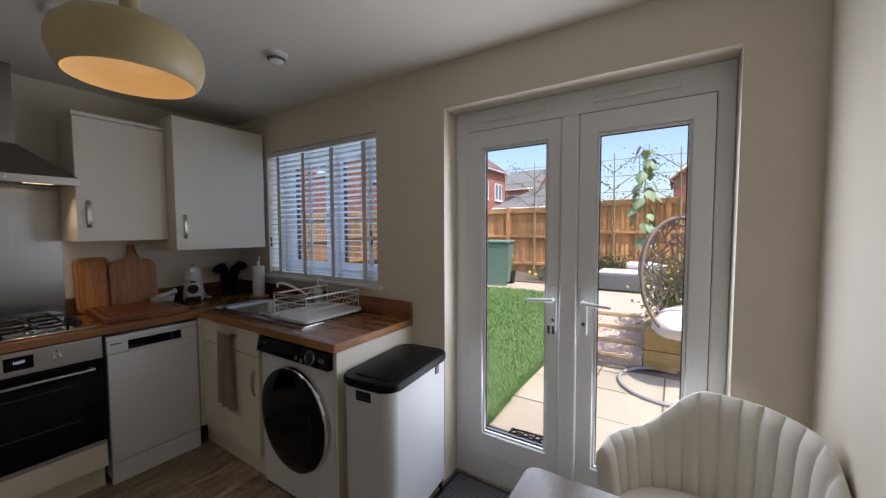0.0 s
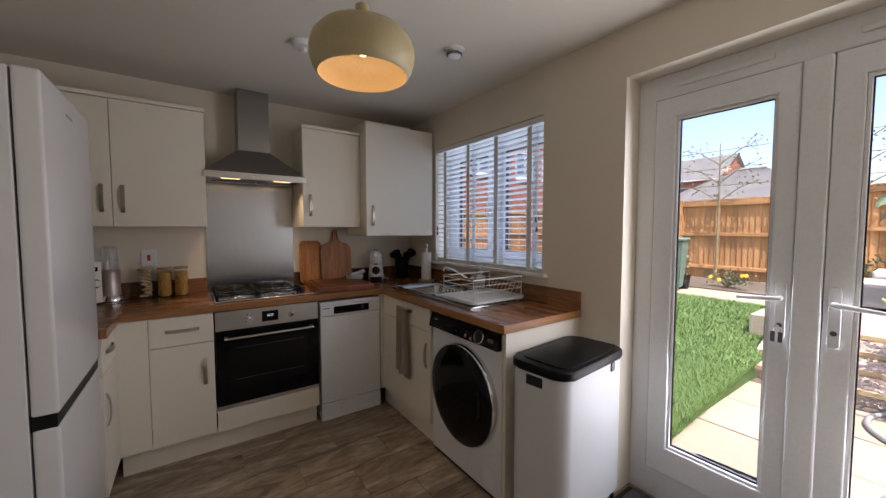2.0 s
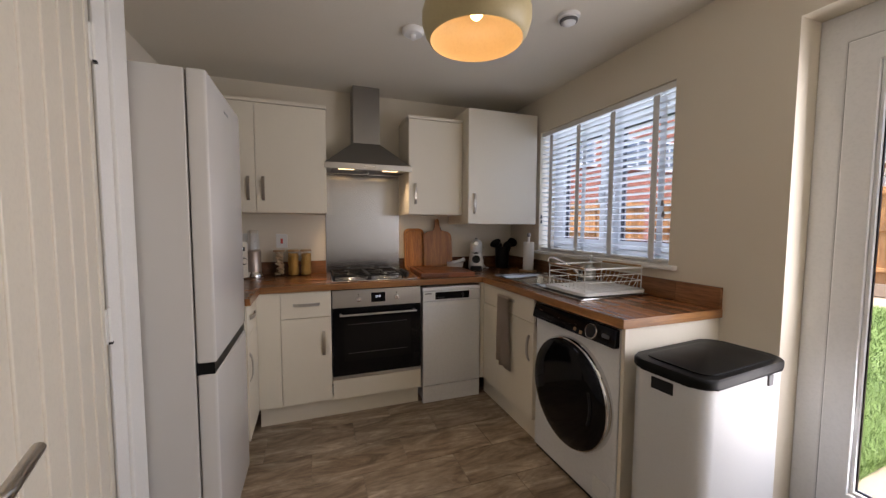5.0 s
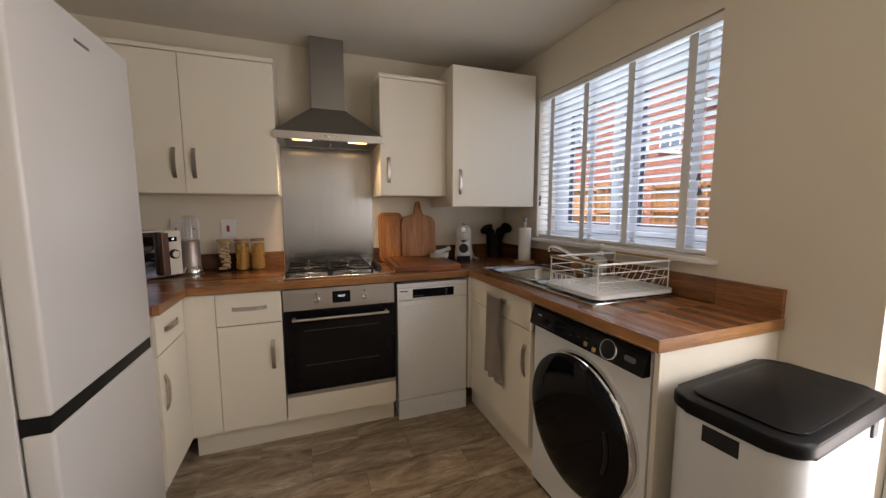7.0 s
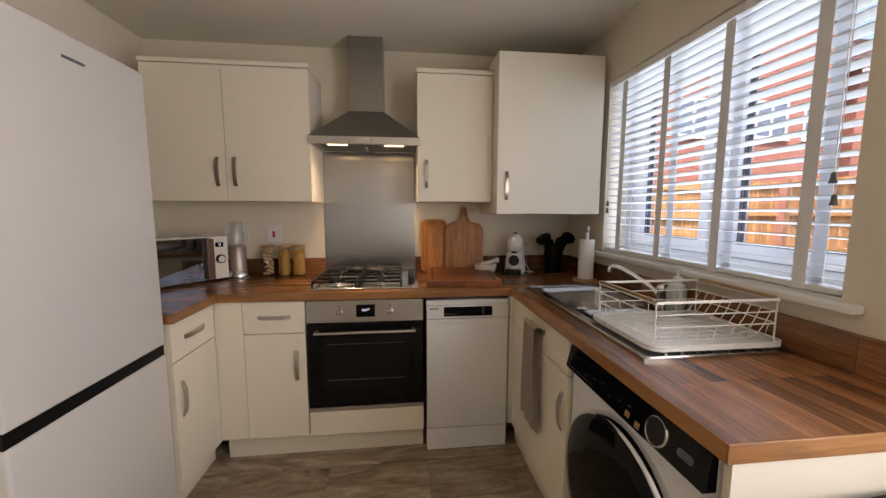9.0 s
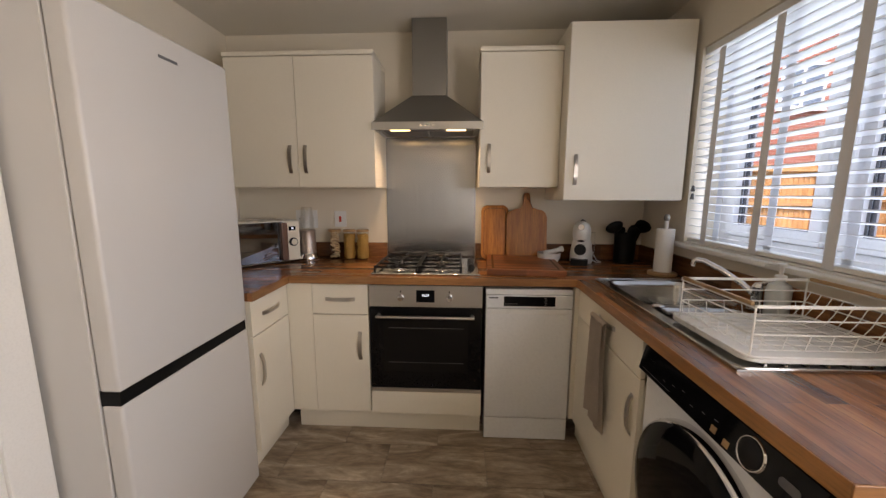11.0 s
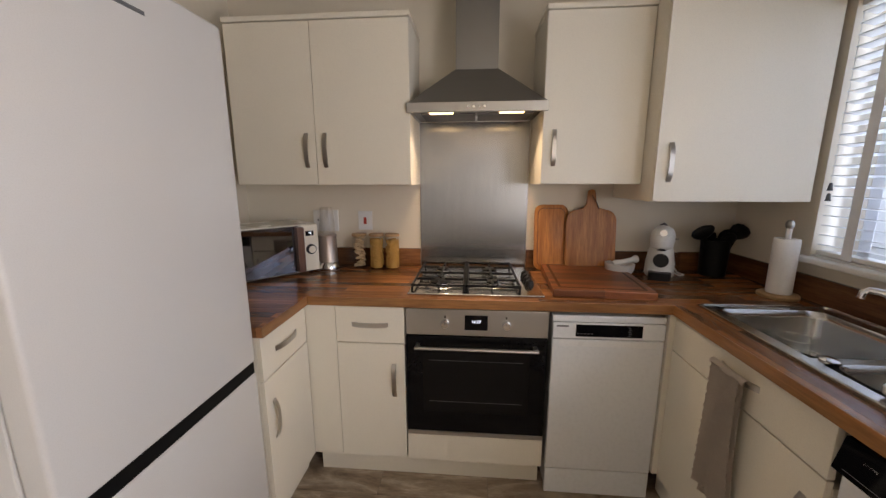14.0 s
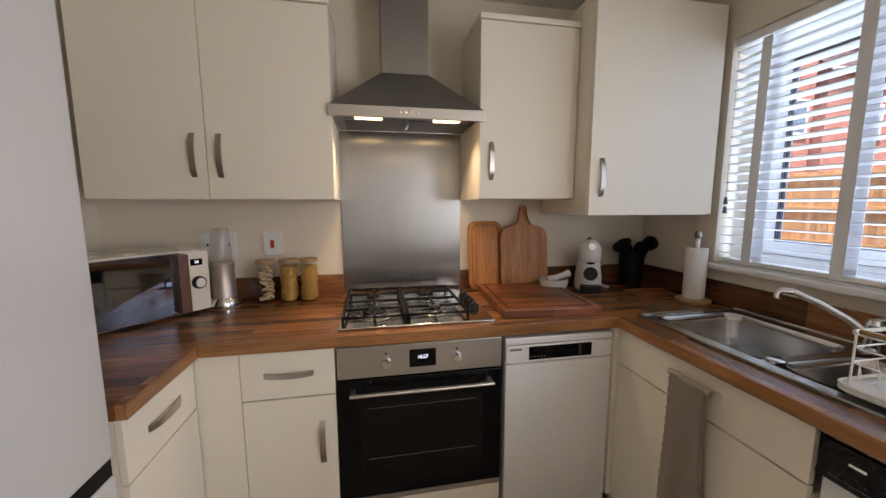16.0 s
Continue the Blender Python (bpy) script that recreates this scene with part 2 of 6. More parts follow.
M = dict(
    wall=surf("wall_paint", (0.735, 0.665, 0.545), (0.775, 0.705, 0.59), 2.5, 0.75, bump=0.06, fine=260, rvar=0.05),
    ceil=surf("ceiling_paint", (0.70, 0.655, 0.565), (0.74, 0.695, 0.605), 2.0, 0.85, bump=0.05, fine=220, rvar=0.05),
    white=surf("white_satin_paint", (0.78, 0.77, 0.73), (0.82, 0.81, 0.78), 5, 0.4, bump=0.03, fine=180),
    upvc=surf("white_upvc", (0.78, 0.79, 0.79), (0.83, 0.83, 0.83), 4, 0.3, bump=0.02, fine=90, rvar=0.06),
    unit=surf("cream_unit_front", (0.79, 0.73, 0.605), (0.83, 0.77, 0.645), 3, 0.40, bump=0.02, fine=300, rvar=0.05),
    unit_in=surf("unit_carcass", (0.77, 0.71, 0.59), (0.81, 0.75, 0.63), 3, 0.5, bump=0.02),
    applw=surf("white_enamel", (0.76, 0.77, 0.77), (0.80, 0.81, 0.81), 3, 0.22, bump=0.01, fine=60, rvar=0.05),
    fridge=surf("white_fridge_steel", (0.60, 0.585, 0.56), (0.64, 0.625, 0.60), 2.5, 0.25, bump=0.03, fine=400, rvar=0.06),
    steel=surf("brushed_steel", (0.30, 0.29, 0.275), (0.32, 0.31, 0.295), 4, 0.33, 1.0, 0.008, 60, (0.2, 0.2, 30), 0.02, speck=0.06),
    steel_h=surf("brushed_steel_flat", (0.52, 0.51, 0.49), (0.55, 0.54, 0.52), 2, 0.33, 1.0, 0.004, 40, (0.2, 0.2, 60), 0.02, speck=0.05),
    splash=surf("brushed_splashback_steel", (0.29, 0.29, 0.29), (0.41, 0.41, 0.41), 2.5, 0.25, 1.0, 0.010, 12, (1, 45, 0.8), 0.05, speck=0.30),
    sink=surf("sink_steel", (0.50, 0.495, 0.48), (0.57, 0.565, 0.55), 5, 0.19, 1.0, 0.06, 200, rvar=0.08),
    nickel=surf("satin_nickel", (0.48, 0.445, 0.40), (0.56, 0.525, 0.48), 20, 0.32, 1.0, 0.05, 300),
    chrome=surf("chrome", (0.72, 0.72, 0.73), (0.80, 0.80, 0.80), 8, 0.08, 1.0, 0.0, rvar=0.04),
    blackg=surf("black_glass", (0.004, 0.004, 0.005), (0.006, 0.006, 0.007), 3, 0.06, bump=0.0, rvar=0.03, spec=0.18),
    blackp=surf("black_plastic", (0.009, 0.009, 0.010), (0.014, 0.014, 0.015), 6, 0.42, bump=0.05, fine=300, spec=0.3),
    blackm=surf("cast_iron", (0.008, 0.008, 0.008), (0.014, 0.013, 0.013), 30, 0.5, bump=0.25, fine=300, spec=0.15),
    blackmat=surf("matt_black_plastic", (0.005, 0.005, 0.005), (0.007, 0.007, 0.007), 6, 0.42, bump=0.05, fine=300, spec=0.14),
    joint=surf("mortar_joint", (0.10, 0.085, 0.065), (0.15, 0.125, 0.10), 20, 0.95, bump=0.5, fine=90),
    greyp=surf("grey_plastic", (0.10, 0.10, 0.105), (0.14, 0.14, 0.145), 6, 0.45, bump=0.04),
    whitep=surf("white_plastic", (0.76, 0.76, 0.74), (0.80, 0.80, 0.79), 6, 0.3, bump=0.02),
    top=wood("walnut_block_worktop", (0.37, 0.182, 0.080), (0.150, 0.064, 0.030), "X", 1.0, 0.26, (0.42, 0.047), 0.04),
    topy=wood("walnut_block_worktop_cross", (0.38, 0.187, 0.080), (0.155, 0.066, 0.030), "Y", 1.0, 0.26, (0.42, 0.047), 0.04),
    # edge woods: worktop wood with the light on its front put into the colour
    edge_y=wood("worktop_edge_cross_lit", (0.46, 0.215, 0.075), (0.25, 0.105, 0.034), "Y", 1.0, 0.3, None, 0.03),
    edge=wood("worktop_edge_lit", (0.46, 0.215, 0.075), (0.25, 0.105, 0.034), "X", 1.0, 0.3, None, 0.03),
    acacia=wood("acacia_board", (0.66, 0.275, 0.066), (0.32, 0.105, 0.021), "Z", 1.1, 0.45),
    chop=wood("chopping_block", (0.30, 0.112, 0.042), (0.13, 0.043, 0.017), "Y", 1.3, 0.32, (0.40, 0.041), 0.05),
    bamboo=wood("bamboo", (0.52, 0.34, 0.17), (0.36, 0.21, 0.09), "X", 1.0, 0.45),
    table=wood("dark_table_wood", (0.13, 0.075, 0.045), (0.06, 0.033, 0.02), "Y", 1.0, 0.3),
    tile=None,
    pane=thin_pane("window_pane"),
    pane_low=thin_pane("coated_window_pane", (0.72, 0.76, 0.82)),
    jar=thin_pane("jar_glass", (0.97, 0.97, 0.96), 1.45),
    glass=glass("clear_glass"),
    towel=surf("beige_cotton", (0.62, 0.53, 0.45), (0.72, 0.63, 0.54), 30, 0.95, bump=1.0, fine=240, sheen=0.3, rvar=0.03),
    fabric=surf("cream_velvet", (0.74, 0.70, 0.61), (0.80, 0.76, 0.67), 8, 0.85, bump=0.15, fine=500, sheen=0.4, rvar=0.05),
    cushion=surf("white_cushion_cloth", (0.62, 0.58, 0.56), (0.70, 0.66, 0.63), 9, 0.9, bump=0.3, fine=300),
    paper=surf("kitchen_paper", (0.78, 0.77, 0.74), (0.82, 0.81, 0.79), 20, 0.95, bump=0.3, fine=200),
    marble=surf("white_marble", (0.72, 0.71, 0.69), (0.55, 0.54, 0.53), 14, 0.3, bump=0.02),
    pend=surf("mustard_enamel", (0.44, 0.36, 0.19), (0.48, 0.40, 0.22), 6, 0.45, bump=0.03),
    pend_in=surf("pendant_lining", (0.44, 0.34, 0.19), (0.48, 0.38, 0.22), 6, 0.5, bump=0.02),
    matm=surf("doormat_fibre", (0.10, 0.10, 0.11), (0.17, 0.17, 0.18), 60, 0.95, bump=0.8, fine=500),
    # near-black: oven body, and painted shade for hinge gaps and socket holes
    dark=surf("dark_gap", (0.01, 0.01, 0.01), (0.015, 0.015, 0.015), 5, 0.8, bump=0.0),
    fence=wood("fence_timber", (0.66, 0.37, 0.15), (0.42, 0.20, 0.075), "Z", 0.6, 0.8, None, 0.3, 0.35),
    rail=wood("fence_rail_timber", (0.66, 0.38, 0.16), (0.45, 0.23, 0.09), "X", 0.6, 0.8, None, 0.3, 0.2),
    # front sleepers: sunlight painted into the colour, lighter than sleeper_side
    sleeper=wood("sleeper_timber_sunlit", (0.60, 0.43, 0.19), (0.44, 0.28, 0.11), "X", 0.6, 0.8, None, 0.3, 0.2),
    slab=surf("sandstone_slab", (0.36, 0.31, 0.23), (0.45, 0.39, 0.30), 3, 0.8, bump=0.5, fine=18, vary=0.14, dist=0.006),
    gravel=surf("gravel", (0.50, 0.38, 0.31), (0.80, 0.68, 0.58), 45, 0.9, bump=1.0, fine=70, dist=0.01),
    soil=surf("soil", (0.10, 0.08, 0.06), (0.16, 0.13, 0.10), 4, 0.95, bump=1.0, fine=40, dist=0.02),
    lawn=surf("lawn_ground", (0.05, 0.10, 0.025), (0.08, 0.14, 0.035), 5, 0.95, bump=1.0, fine=50, dist=0.02),
    blade=surf("grass_blade", (0.080, 0.175, 0.035), (0.20, 0.31, 0.095), 2.2, 0.6, bump=0.0),
    leaf=surf("leaf", (0.09, 0.13, 0.06), (0.17, 0.22, 0.12), 6, 0.5, bump=0.2, fine=60),
    stem=surf("plant_stem", (0.20, 0.16, 0.09), (0.28, 0.22, 0.12), 12, 0.8, bump=0.3),
    flower=surf("orange_petal", (0.85, 0.36, 0.02), (0.90, 0.48, 0.04), 9, 0.6, bump=0.1),
    brick=brick_mat("red_brick", (0.42, 0.13, 0.075), (0.33, 0.10, 0.06), (0.42, 0.34, 0.28)),
    roof=surf("grey_roof_tiles", (0.29, 0.29, 0.29), (0.36, 0.36, 0.36), 4, 0.8, bump=0.8, fine=14, stretch=(1, 1, 6), dist=0.02),
    roofr=surf("brown_roof_tiles", (0.20, 0.12, 0.10), (0.27, 0.16, 0.13), 4, 0.8, bump=0.8, fine=14, stretch=(1, 1, 6), dist=0.02),
    rattan=surf("grey_brown_rattan", (0.17, 0.13, 0.105), (0.25, 0.19, 0.16), 30, 0.6, bump=0.4, fine=200),
    iron=surf("painted_iron", (0.10, 0.10, 0.105), (0.15, 0.15, 0.155), 12, 0.45, bump=0.05),
    binp=surf("green_bin_plastic", (0.13, 0.20, 0.155), (0.16, 0.235, 0.185), 5, 0.5, bump=0.05),
    bulb=glow("bulb_glow", (1.0, 0.62, 0.26), 3.0),
    hoodglow=glow("hood_lamp_glow", (1.0, 0.72, 0.36), 1.0),
    digit=glow("display_digits", (0.75, 0.85, 1.0), 0.35),
)


def tile_mat():
    m, nt, p = nodes_of("stone_effect_vinyl_tile")
    v = coords(nt, (8.0, 2.2, 1.0), True)
    n1 = noise_node(nt, v, 1.3, 9, 0.66)
    n1.inputs["Distortion"].default_value = 1.2
    n2 = noise_node(nt, v, 6.0, 6, 0.7)
    r = ramp(nt, [(0.30, (0.13, 0.088, 0.055)), (0.44, (0.30, 0.222, 0.150)), (0.56, (0.44, 0.345, 0.245)), (0.70, (0.66, 0.55, 0.42))])
    nt.links.new(n1.outputs[0], r.inputs[0])
    c = mixc(nt, mix_factor(nt, n2.outputs[0], 0.42, 0.72, 0.5), r.outputs[0], (0.10, 0.075, 0.055))
    nt.links.new(c, p.inputs["Base Color"])
    p.inputs["Roughness"].default_value = 0.42
    add_bump(nt, p, n2.outputs[0], 0.12, 0.001)
    return m


M["tile"] = tile_mat()
# the splashback is brushed upright, so its gloss smears sideways
sp = M["splash"].node_tree
up_vec = sp.nodes.new("ShaderNodeCombineXYZ")
up_vec.inputs[1].default_value = 1.0
spb = sp.nodes["Principled BSDF"]
spb.inputs["Anisotropic"].default_value = 0.9
sp.links.new(up_vec.outputs[0], spb.inputs["Tangent"])

# ---------- mesh helpers ----------


def thing(name, m, label="", category="", group="", kind=""):
    ob = new(name)
    ob.empty_display_size = 0.05
    ob.matrix_world = m
    return tagged(ob, label, category, group, kind)


def finish(bm, name, material, smooth=None):
    me = bpy.data.meshes.new(name)
    bmesh.ops.recalc_face_normals(bm, faces=bm.faces)
    if smooth is not None:
        for f in bm.faces:
            f.smooth = True
        for e in bm.edges:
            if len(e.link_faces) == 2 and e.calc_face_angle(0) > radians(smooth):
                e.smooth = False
    bm.to_mesh(me)
    bm.free()
    me.materials.append(material)
    return me


def part(name, bm, material, parent, label="", smooth=None):
    ob = new(name, finish(bm, name, material, smooth))
    ob.parent = parent
    return tagged(ob, label)


def solid(name, bm, material, label="", category="", kind="", group="", smooth=None):
    return tagged(new(name, finish(bm, name, material, smooth)), label, category, group, kind)


def box(x0, y0, z0, x1, y1, z1, bev=0.0, seg=2, bm=None):
    own = bmesh.new()
    bmesh.ops.create_cube(own, size=1.0)
    for v in own.verts:
        v.co = Vector((x0 if v.co.x < 0 else x1, y0 if v.co.y < 0 else y1, z0 if v.co.z < 0 else z1))
    if bev:
        bmesh.ops.bevel(own, geom=own.edges[:], offset=bev, segments=seg, affect="EDGES", profile=0.6)
    return join(bm, own)


def join(bm, own):
    if bm is None:
        return own
    me = bpy.data.meshes.new("tmp")
    own.to_mesh(me)
    own.free()
    bm.from_mesh(me)
    bpy.data.meshes.remove(me)
    return bm


def moved(bm, m):
    bmesh.ops.transform(bm, matrix=m, verts=bm.verts[:])
    return bm


def lathe(profile, n=28, bm=None, m=None):
    """Turned shape round z from (radius, height) pairs."""
    own = bmesh.new()
    rings = []
    for r, z in profile:
        if r < 1e-5:
            rings.append([own.verts.new((0, 0, z))])
        else:
            rings.append([own.verts.new((r * math.cos(2 * math.pi * k / n), r * math.sin(2 * math.pi * k / n), z)) for k in range(n)])
    for a, b in zip(rings, rings[1:]):
        for k in range(n):
            k2 = (k + 1) % n
            if len(a) == 1 and len(b) > 1:
                own.faces.new((a[0], b[k2], b[k]))
            elif len(b) == 1 and len(a) > 1:
                own.faces.new((a[k], a[k2], b[0]))
            elif len(a) > 1:
                own.faces.new((a[k], a[k2], b[k2], b[k]))
    if m:
        moved(own, m)
    return join(bm, own)


def tube(pts, r, n=8, closed=False, bm=None, flat=1.0, caps=True):
    """Round (or flattened) bar along a line of points."""
    own = bmesh.new()
    pts = [Vector(p) for p in pts]
    count = len(pts)
    up = Vector((0, 0, 1))
    rings = []
    prev = None
    for i, p in enumerate(pts):
        a = pts[(i - 1) % count] if closed or i else p
        b = pts[(i + 1) % count] if closed or i < count - 1 else p
        t = (b - a).normalized()
        if prev is None:
            s = t.cross(up if abs(t.z) < 0.95 else Vector((1, 0, 0))).normalized()
        else:
            s = (prev - t * prev.dot(t)).normalized()
        prev = s
        w = t.cross(s)
        rr = r[i] if isinstance(r, (list, tuple)) else r
        rings.append([own.verts.new(p + s * (rr * math.cos(2 * math.pi * k / n)) + w * (rr * flat * math.sin(2 * math.pi * k / n))) for k in range(n)])
    pairs = list(zip(rings, rings[1:])) + ([(rings[-1], rings[0])] if closed else [])
    for a, b in pairs:
        for k in range(n):
            own.faces.new((a[k], a[(k + 1) % n], b[(k + 1) % n], b[k]))
    if caps and not closed:
        own.faces.new(rings[0][::-1])
        own.faces.new(rings[-1])
    return join(bm, own)


def prism(outline, z0, z1, bev=0.0, seg=2, bm=None, m=None):
    """Upright prism over a closed outline of (x, y) points."""
    own = bmesh.new()
    lo = [own.verts.new((x, y, z0)) for x, y in outline]
    hi = [own.verts.new((x, y, z1)) for x, y in outline]
    n = len(outline)
    own.faces.new(lo[::-1])
    own.faces.new(hi)
    for k in range(n):
        own.faces.new((lo[k], lo[(k + 1) % n], hi[(k + 1) % n], hi[k]))
    if bev:
        es = [e for e in own.edges if abs(e.verts[0].co.z - e.verts[1].co.z) < 1e-6]
        bmesh.ops.bevel(own, geom=es, offset=bev, segments=seg, affect="EDGES", profile=0.6)
    if m:
        moved(own, m)
    return join(bm, own)


def round_rect(x0, y0, x1, y1, r, n=6):
    out = []
    for cx, cy, a0 in ((x1 - r, y1 - r, 0), (x0 + r, y1 - r, 90), (x0 + r, y0 + r, 180), (x1 - r, y0 + r, 270)):
        for k in range(n + 1):
            a = radians(a0 + 90 * k / n)
            out.append((cx + r * math.cos(a), cy + r * math.sin(a)))
    return out


def arc(cx, cy, r, a0, a1, n):
    return [(cx + r * math.cos(radians(a0 + (a1 - a0) * k / n)), cy + r * math.sin(radians(a0 + (a1 - a0) * k / n))) for k in range(n + 1)]


def words(text, size, m, material, parent, name="lettering", spacing=1.0, thick=0.0004):
    cu = bpy.data.curves.new(name, "FONT")
    cu.body, cu.size, cu.extrude, cu.space_character = text, size, thick, spacing
    cu.align_x, cu.align_y = "CENTER", "CENTER"
    ob = new(name, cu)
    dg = bpy.context.evaluated_depsgraph_get()
    me = bpy.data.meshes.new_from_object(ob.evaluated_get(dg))
    bpy.data.objects.remove(ob)
    me.transform(m)
    me.materials.clear()
    me.materials.append(material)
    ob = new(name, me)
    ob.parent = parent
    return ob


# ---------- the room ----------
XR, YL, CEIL, YD = 3.60, -2.69, 2.33, -2.33
DOOR_X0, DOOR_X1, DOOR_Z = 2.121, 3.381, 2.090
WIN_X0, WIN_X1, WIN_Z0, WIN_Z1 = 0.450, 1.620, 1.085, 2.045
YB = -4.6


def structure(name, bm, material, label, category):
    return solid(name, bm, material, label, category, "structure")


structure("wall_hob", box(-0.12, YB, -0.15, 0.0, 0.0, CEIL + 0.25), M["wall"], "cream painted plaster wall behind the hob", "wall")
bm = bmesh.new()
TW = 0.285
for a in ((-0.12, 0, -0.15, WIN_X0, TW, CEIL + 0.05), (WIN_X0, 0, -0.15, WIN_X1, TW, WIN_Z0), (WIN_X0, 0, WIN_Z1, WIN_X1, TW, CEIL + 0.05),
          (WIN_X1, 0, -0.15, DOOR_X0, TW, CEIL + 0.05), (DOOR_X0, 0, DOOR_Z, DOOR_X1, TW, CEIL + 0.05), (DOOR_X1, 0, -0.15, XR + 0.15, TW, CEIL + 0.05),
          (DOOR_X0, 0.22, -0.15, DOOR_X1, 0.28, 0.0)):
    box(*a, bm=bm)
structure("wall_window", bm, M["wall"], "cream painted plaster wall with window and patio doors", "wall")
structure("wall_right", box(XR, YB, -0.15, XR + 0.15, 0.0, CEIL + 0.25), M["wall"], "plain cream painted plaster side wall", "wall")
bm = box(-0.12, YL - 0.12, -0.15, 1.56, YL, CEIL + 0.25)
box(1.56, YL - 0.12, -0.15, 1.72, YD, CEIL + 0.25, bm=bm)
box(2.60, YD - 0.12, -0.15, 2.74, YD, CEIL + 0.25, bm=bm)
box(1.72, YD - 0.12, 2.04, 2.60, YD, CEIL + 0.25, bm=bm)
structure("wall_left", bm, M["wall"], "cream painted plaster wall beside the fridge", "wall")
# unseen wall added behind the camera to keep stray daylight out
structure("wall_hall", box(0.0, YB, -0.15, XR, YB + 0.1, CEIL + 0.25), M["wall"], "unseen plain cream wall added to close the back of the room", "wall")
structure("ceiling", box(-0.12, YB, CEIL, XR, 0.0, CEIL + 0.2), M["ceil"], "matt white plaster ceiling", "ceiling")
floor = structure("floor", box(0, YB, -0.15, XR, 0.22, -0.004), surf("pale_floor_joint", (0.24, 0.195, 0.145), (0.30, 0.25, 0.19), 20, 0.8, bump=0.2, fine=90), "stone-effect brown vinyl tile floor", "floor")

# skirting boards
bm = box(1.905, -0.016, 0, DOOR_X0, 0.0, 0.10, 0.004)
box(DOOR_X1, -0.016, 0, XR - 0.016, 0, 0.10, 0.004, bm=bm)
box(XR - 0.016, YB + 0.1, 0, XR, 0, 0.10, 0.004, bm=bm)
structure("baseboard", bm, M["white"], "white painted skirting board", "skirting")

# ---------- kitchen units ----------
HF = 0.57      # face of the unit carcasses along the hob wall
TOP = 0.91


def handle(parent, x, z, upright, length=0.188):
    """Bowed strap handle standing off the front at y < 0."""
    pts = []
    for k in range(13):
        s = -1 + 2 * k / 12
        off = 0.030 * (1 - abs(s) ** 3.2) + 0.0
        pts.append((0, -off - 0.002, s * length / 2) if upright else (s * length / 2, -off - 0.002, 0))
    bm = bmesh.new()
    w, t = 0.0095, 0.003
    prev = None
    n = len(pts)
    rings = []
    for k, p in enumerate(pts):
        a, b = Vector(pts[max(0, k - 1)]), Vector(pts[min(n - 1, k + 1)])
        tan = (b - a).normalized()
        side = Vector((1, 0, 0)) if upright else Vector((0, 0, 1))
        nor = tan.cross(side)
        c = Vector(p) + Vector((x, 0, z))
        rings.append([bm.verts.new(c + side * (w * i) + nor * (t * j)) for i, j in ((-1, -1), (1, -1), (1, 1), (-1, 1))])
    for a, b in zip(rings, rings[1:]):
        for k in range(4):
            bm.faces.new((a[k], a[(k + 1) % 4], b[(k + 1) % 4], b[k]))
    bm.faces.new(rings[0][::-1])
    bm.faces.new(rings[-1])
    return part("handle", bm, M["nickel"], parent, "satin nickel bow handle", 50)


def front(name, parent, x0, z0, x1, z1, mat="unit", t=0.018):
    g = 0.0015
    return part(name, box(x0 + g, -t, z0 + g, x1 - g, -0.001, z1 - g, 0.0015), M[mat], parent)


def carcass(parent, w, d, z0, z1):
    return part("body", box(0.001, 0.0, z0, w - 0.001, d, z1), M["unit_in"], parent)


def base_unit(m, w, label, drawer=True, hinge="right", d=0.55):
    u = thing("base_cabinet", m, label, "cabinet", "kitchen base units")
    carcass(u, w, d, 0.14, 0.868)
    if drawer:
        dr = front("drawer_front", u, 0, 0.701, w, 0.866)
        handle(dr, w / 2, 0.785, False)
        z1 = 0.699
    else:
        z1 = 0.866
    do = front("door", u, 0, 0.142, w, z1)
    handle(do, w - 0.05 if hinge == "left" else 0.05, z1 - 0.172, True)
    return u


def wall_unit(m, w, d, z0, z1, doors, label, handles, cornice=True):
    u = thing("wall_cabinet", m, label, "cabinet", "kitchen wall units")
    part("body", box(0.001, 0.0, z0, w - 0.001, d, z1), M["unit_in"], u)
    x = 0
    for dw, hx in zip(doors, handles):
        do = front("door", u, x, z0 + 0.001, x + dw, z1 - 0.002)
        handle(do, x + hx, z0 + 0.16, True)
        x += dw
    if cornice:
        part("cornice", box(-0.003, -0.022, z1 + 0.001, w + 0.003, d, z1 + 0.024, 0.004), M["unit"], u)
    return u


base_unit(pose(HF, -1.965, 0, 0, 0, 90), 0.302, "cream slab-front cabinet with drawer beside the oven", True, "left")
base_unit(pose(0.925, -2.115, 0, 0, 0, 180), 0.335, "cream slab-front cabinet with drawer beside the fridge", True, "right")
u = thing("corner_filler", pose(HF, -2.10, 0, 0, 0, 90), "plain cream corner filler panel between base cabinets", "panel")
part("panel", box(0.0, -0.016, 0.142, 0.134, 0.0, 0.866, 0.001), M["unit"], u)

# oven housing: oven, panel under it
oven = thing("oven", pose(HF, -1.660, 0, 0, 0, 90), "built-in stainless steel and black glass electric oven", "oven")
part("body", box(0.003, 0.0, 0.270, 0.597, 0.54, 0.860), M["dark"], oven)
cp = part("control_panel", box(0.003, -0.020, 0.748, 0.597, -0.001, 0.862, 0.002), M["steel_h"], oven)
part("display", box(0.252, -0.0222, 0.775, 0.348, -0.0205, 0.840, 0.0005), M["blackg"], cp)
dr = part("door", box(0.003, -0.024, 0.294, 0.597, -0.001, 0.744, 0.003), M["blackg"], oven)
part("trim", box(0.003, -0.022, 0.271, 0.597, -0.001, 0.291, 0.002), M["steel_h"], oven)
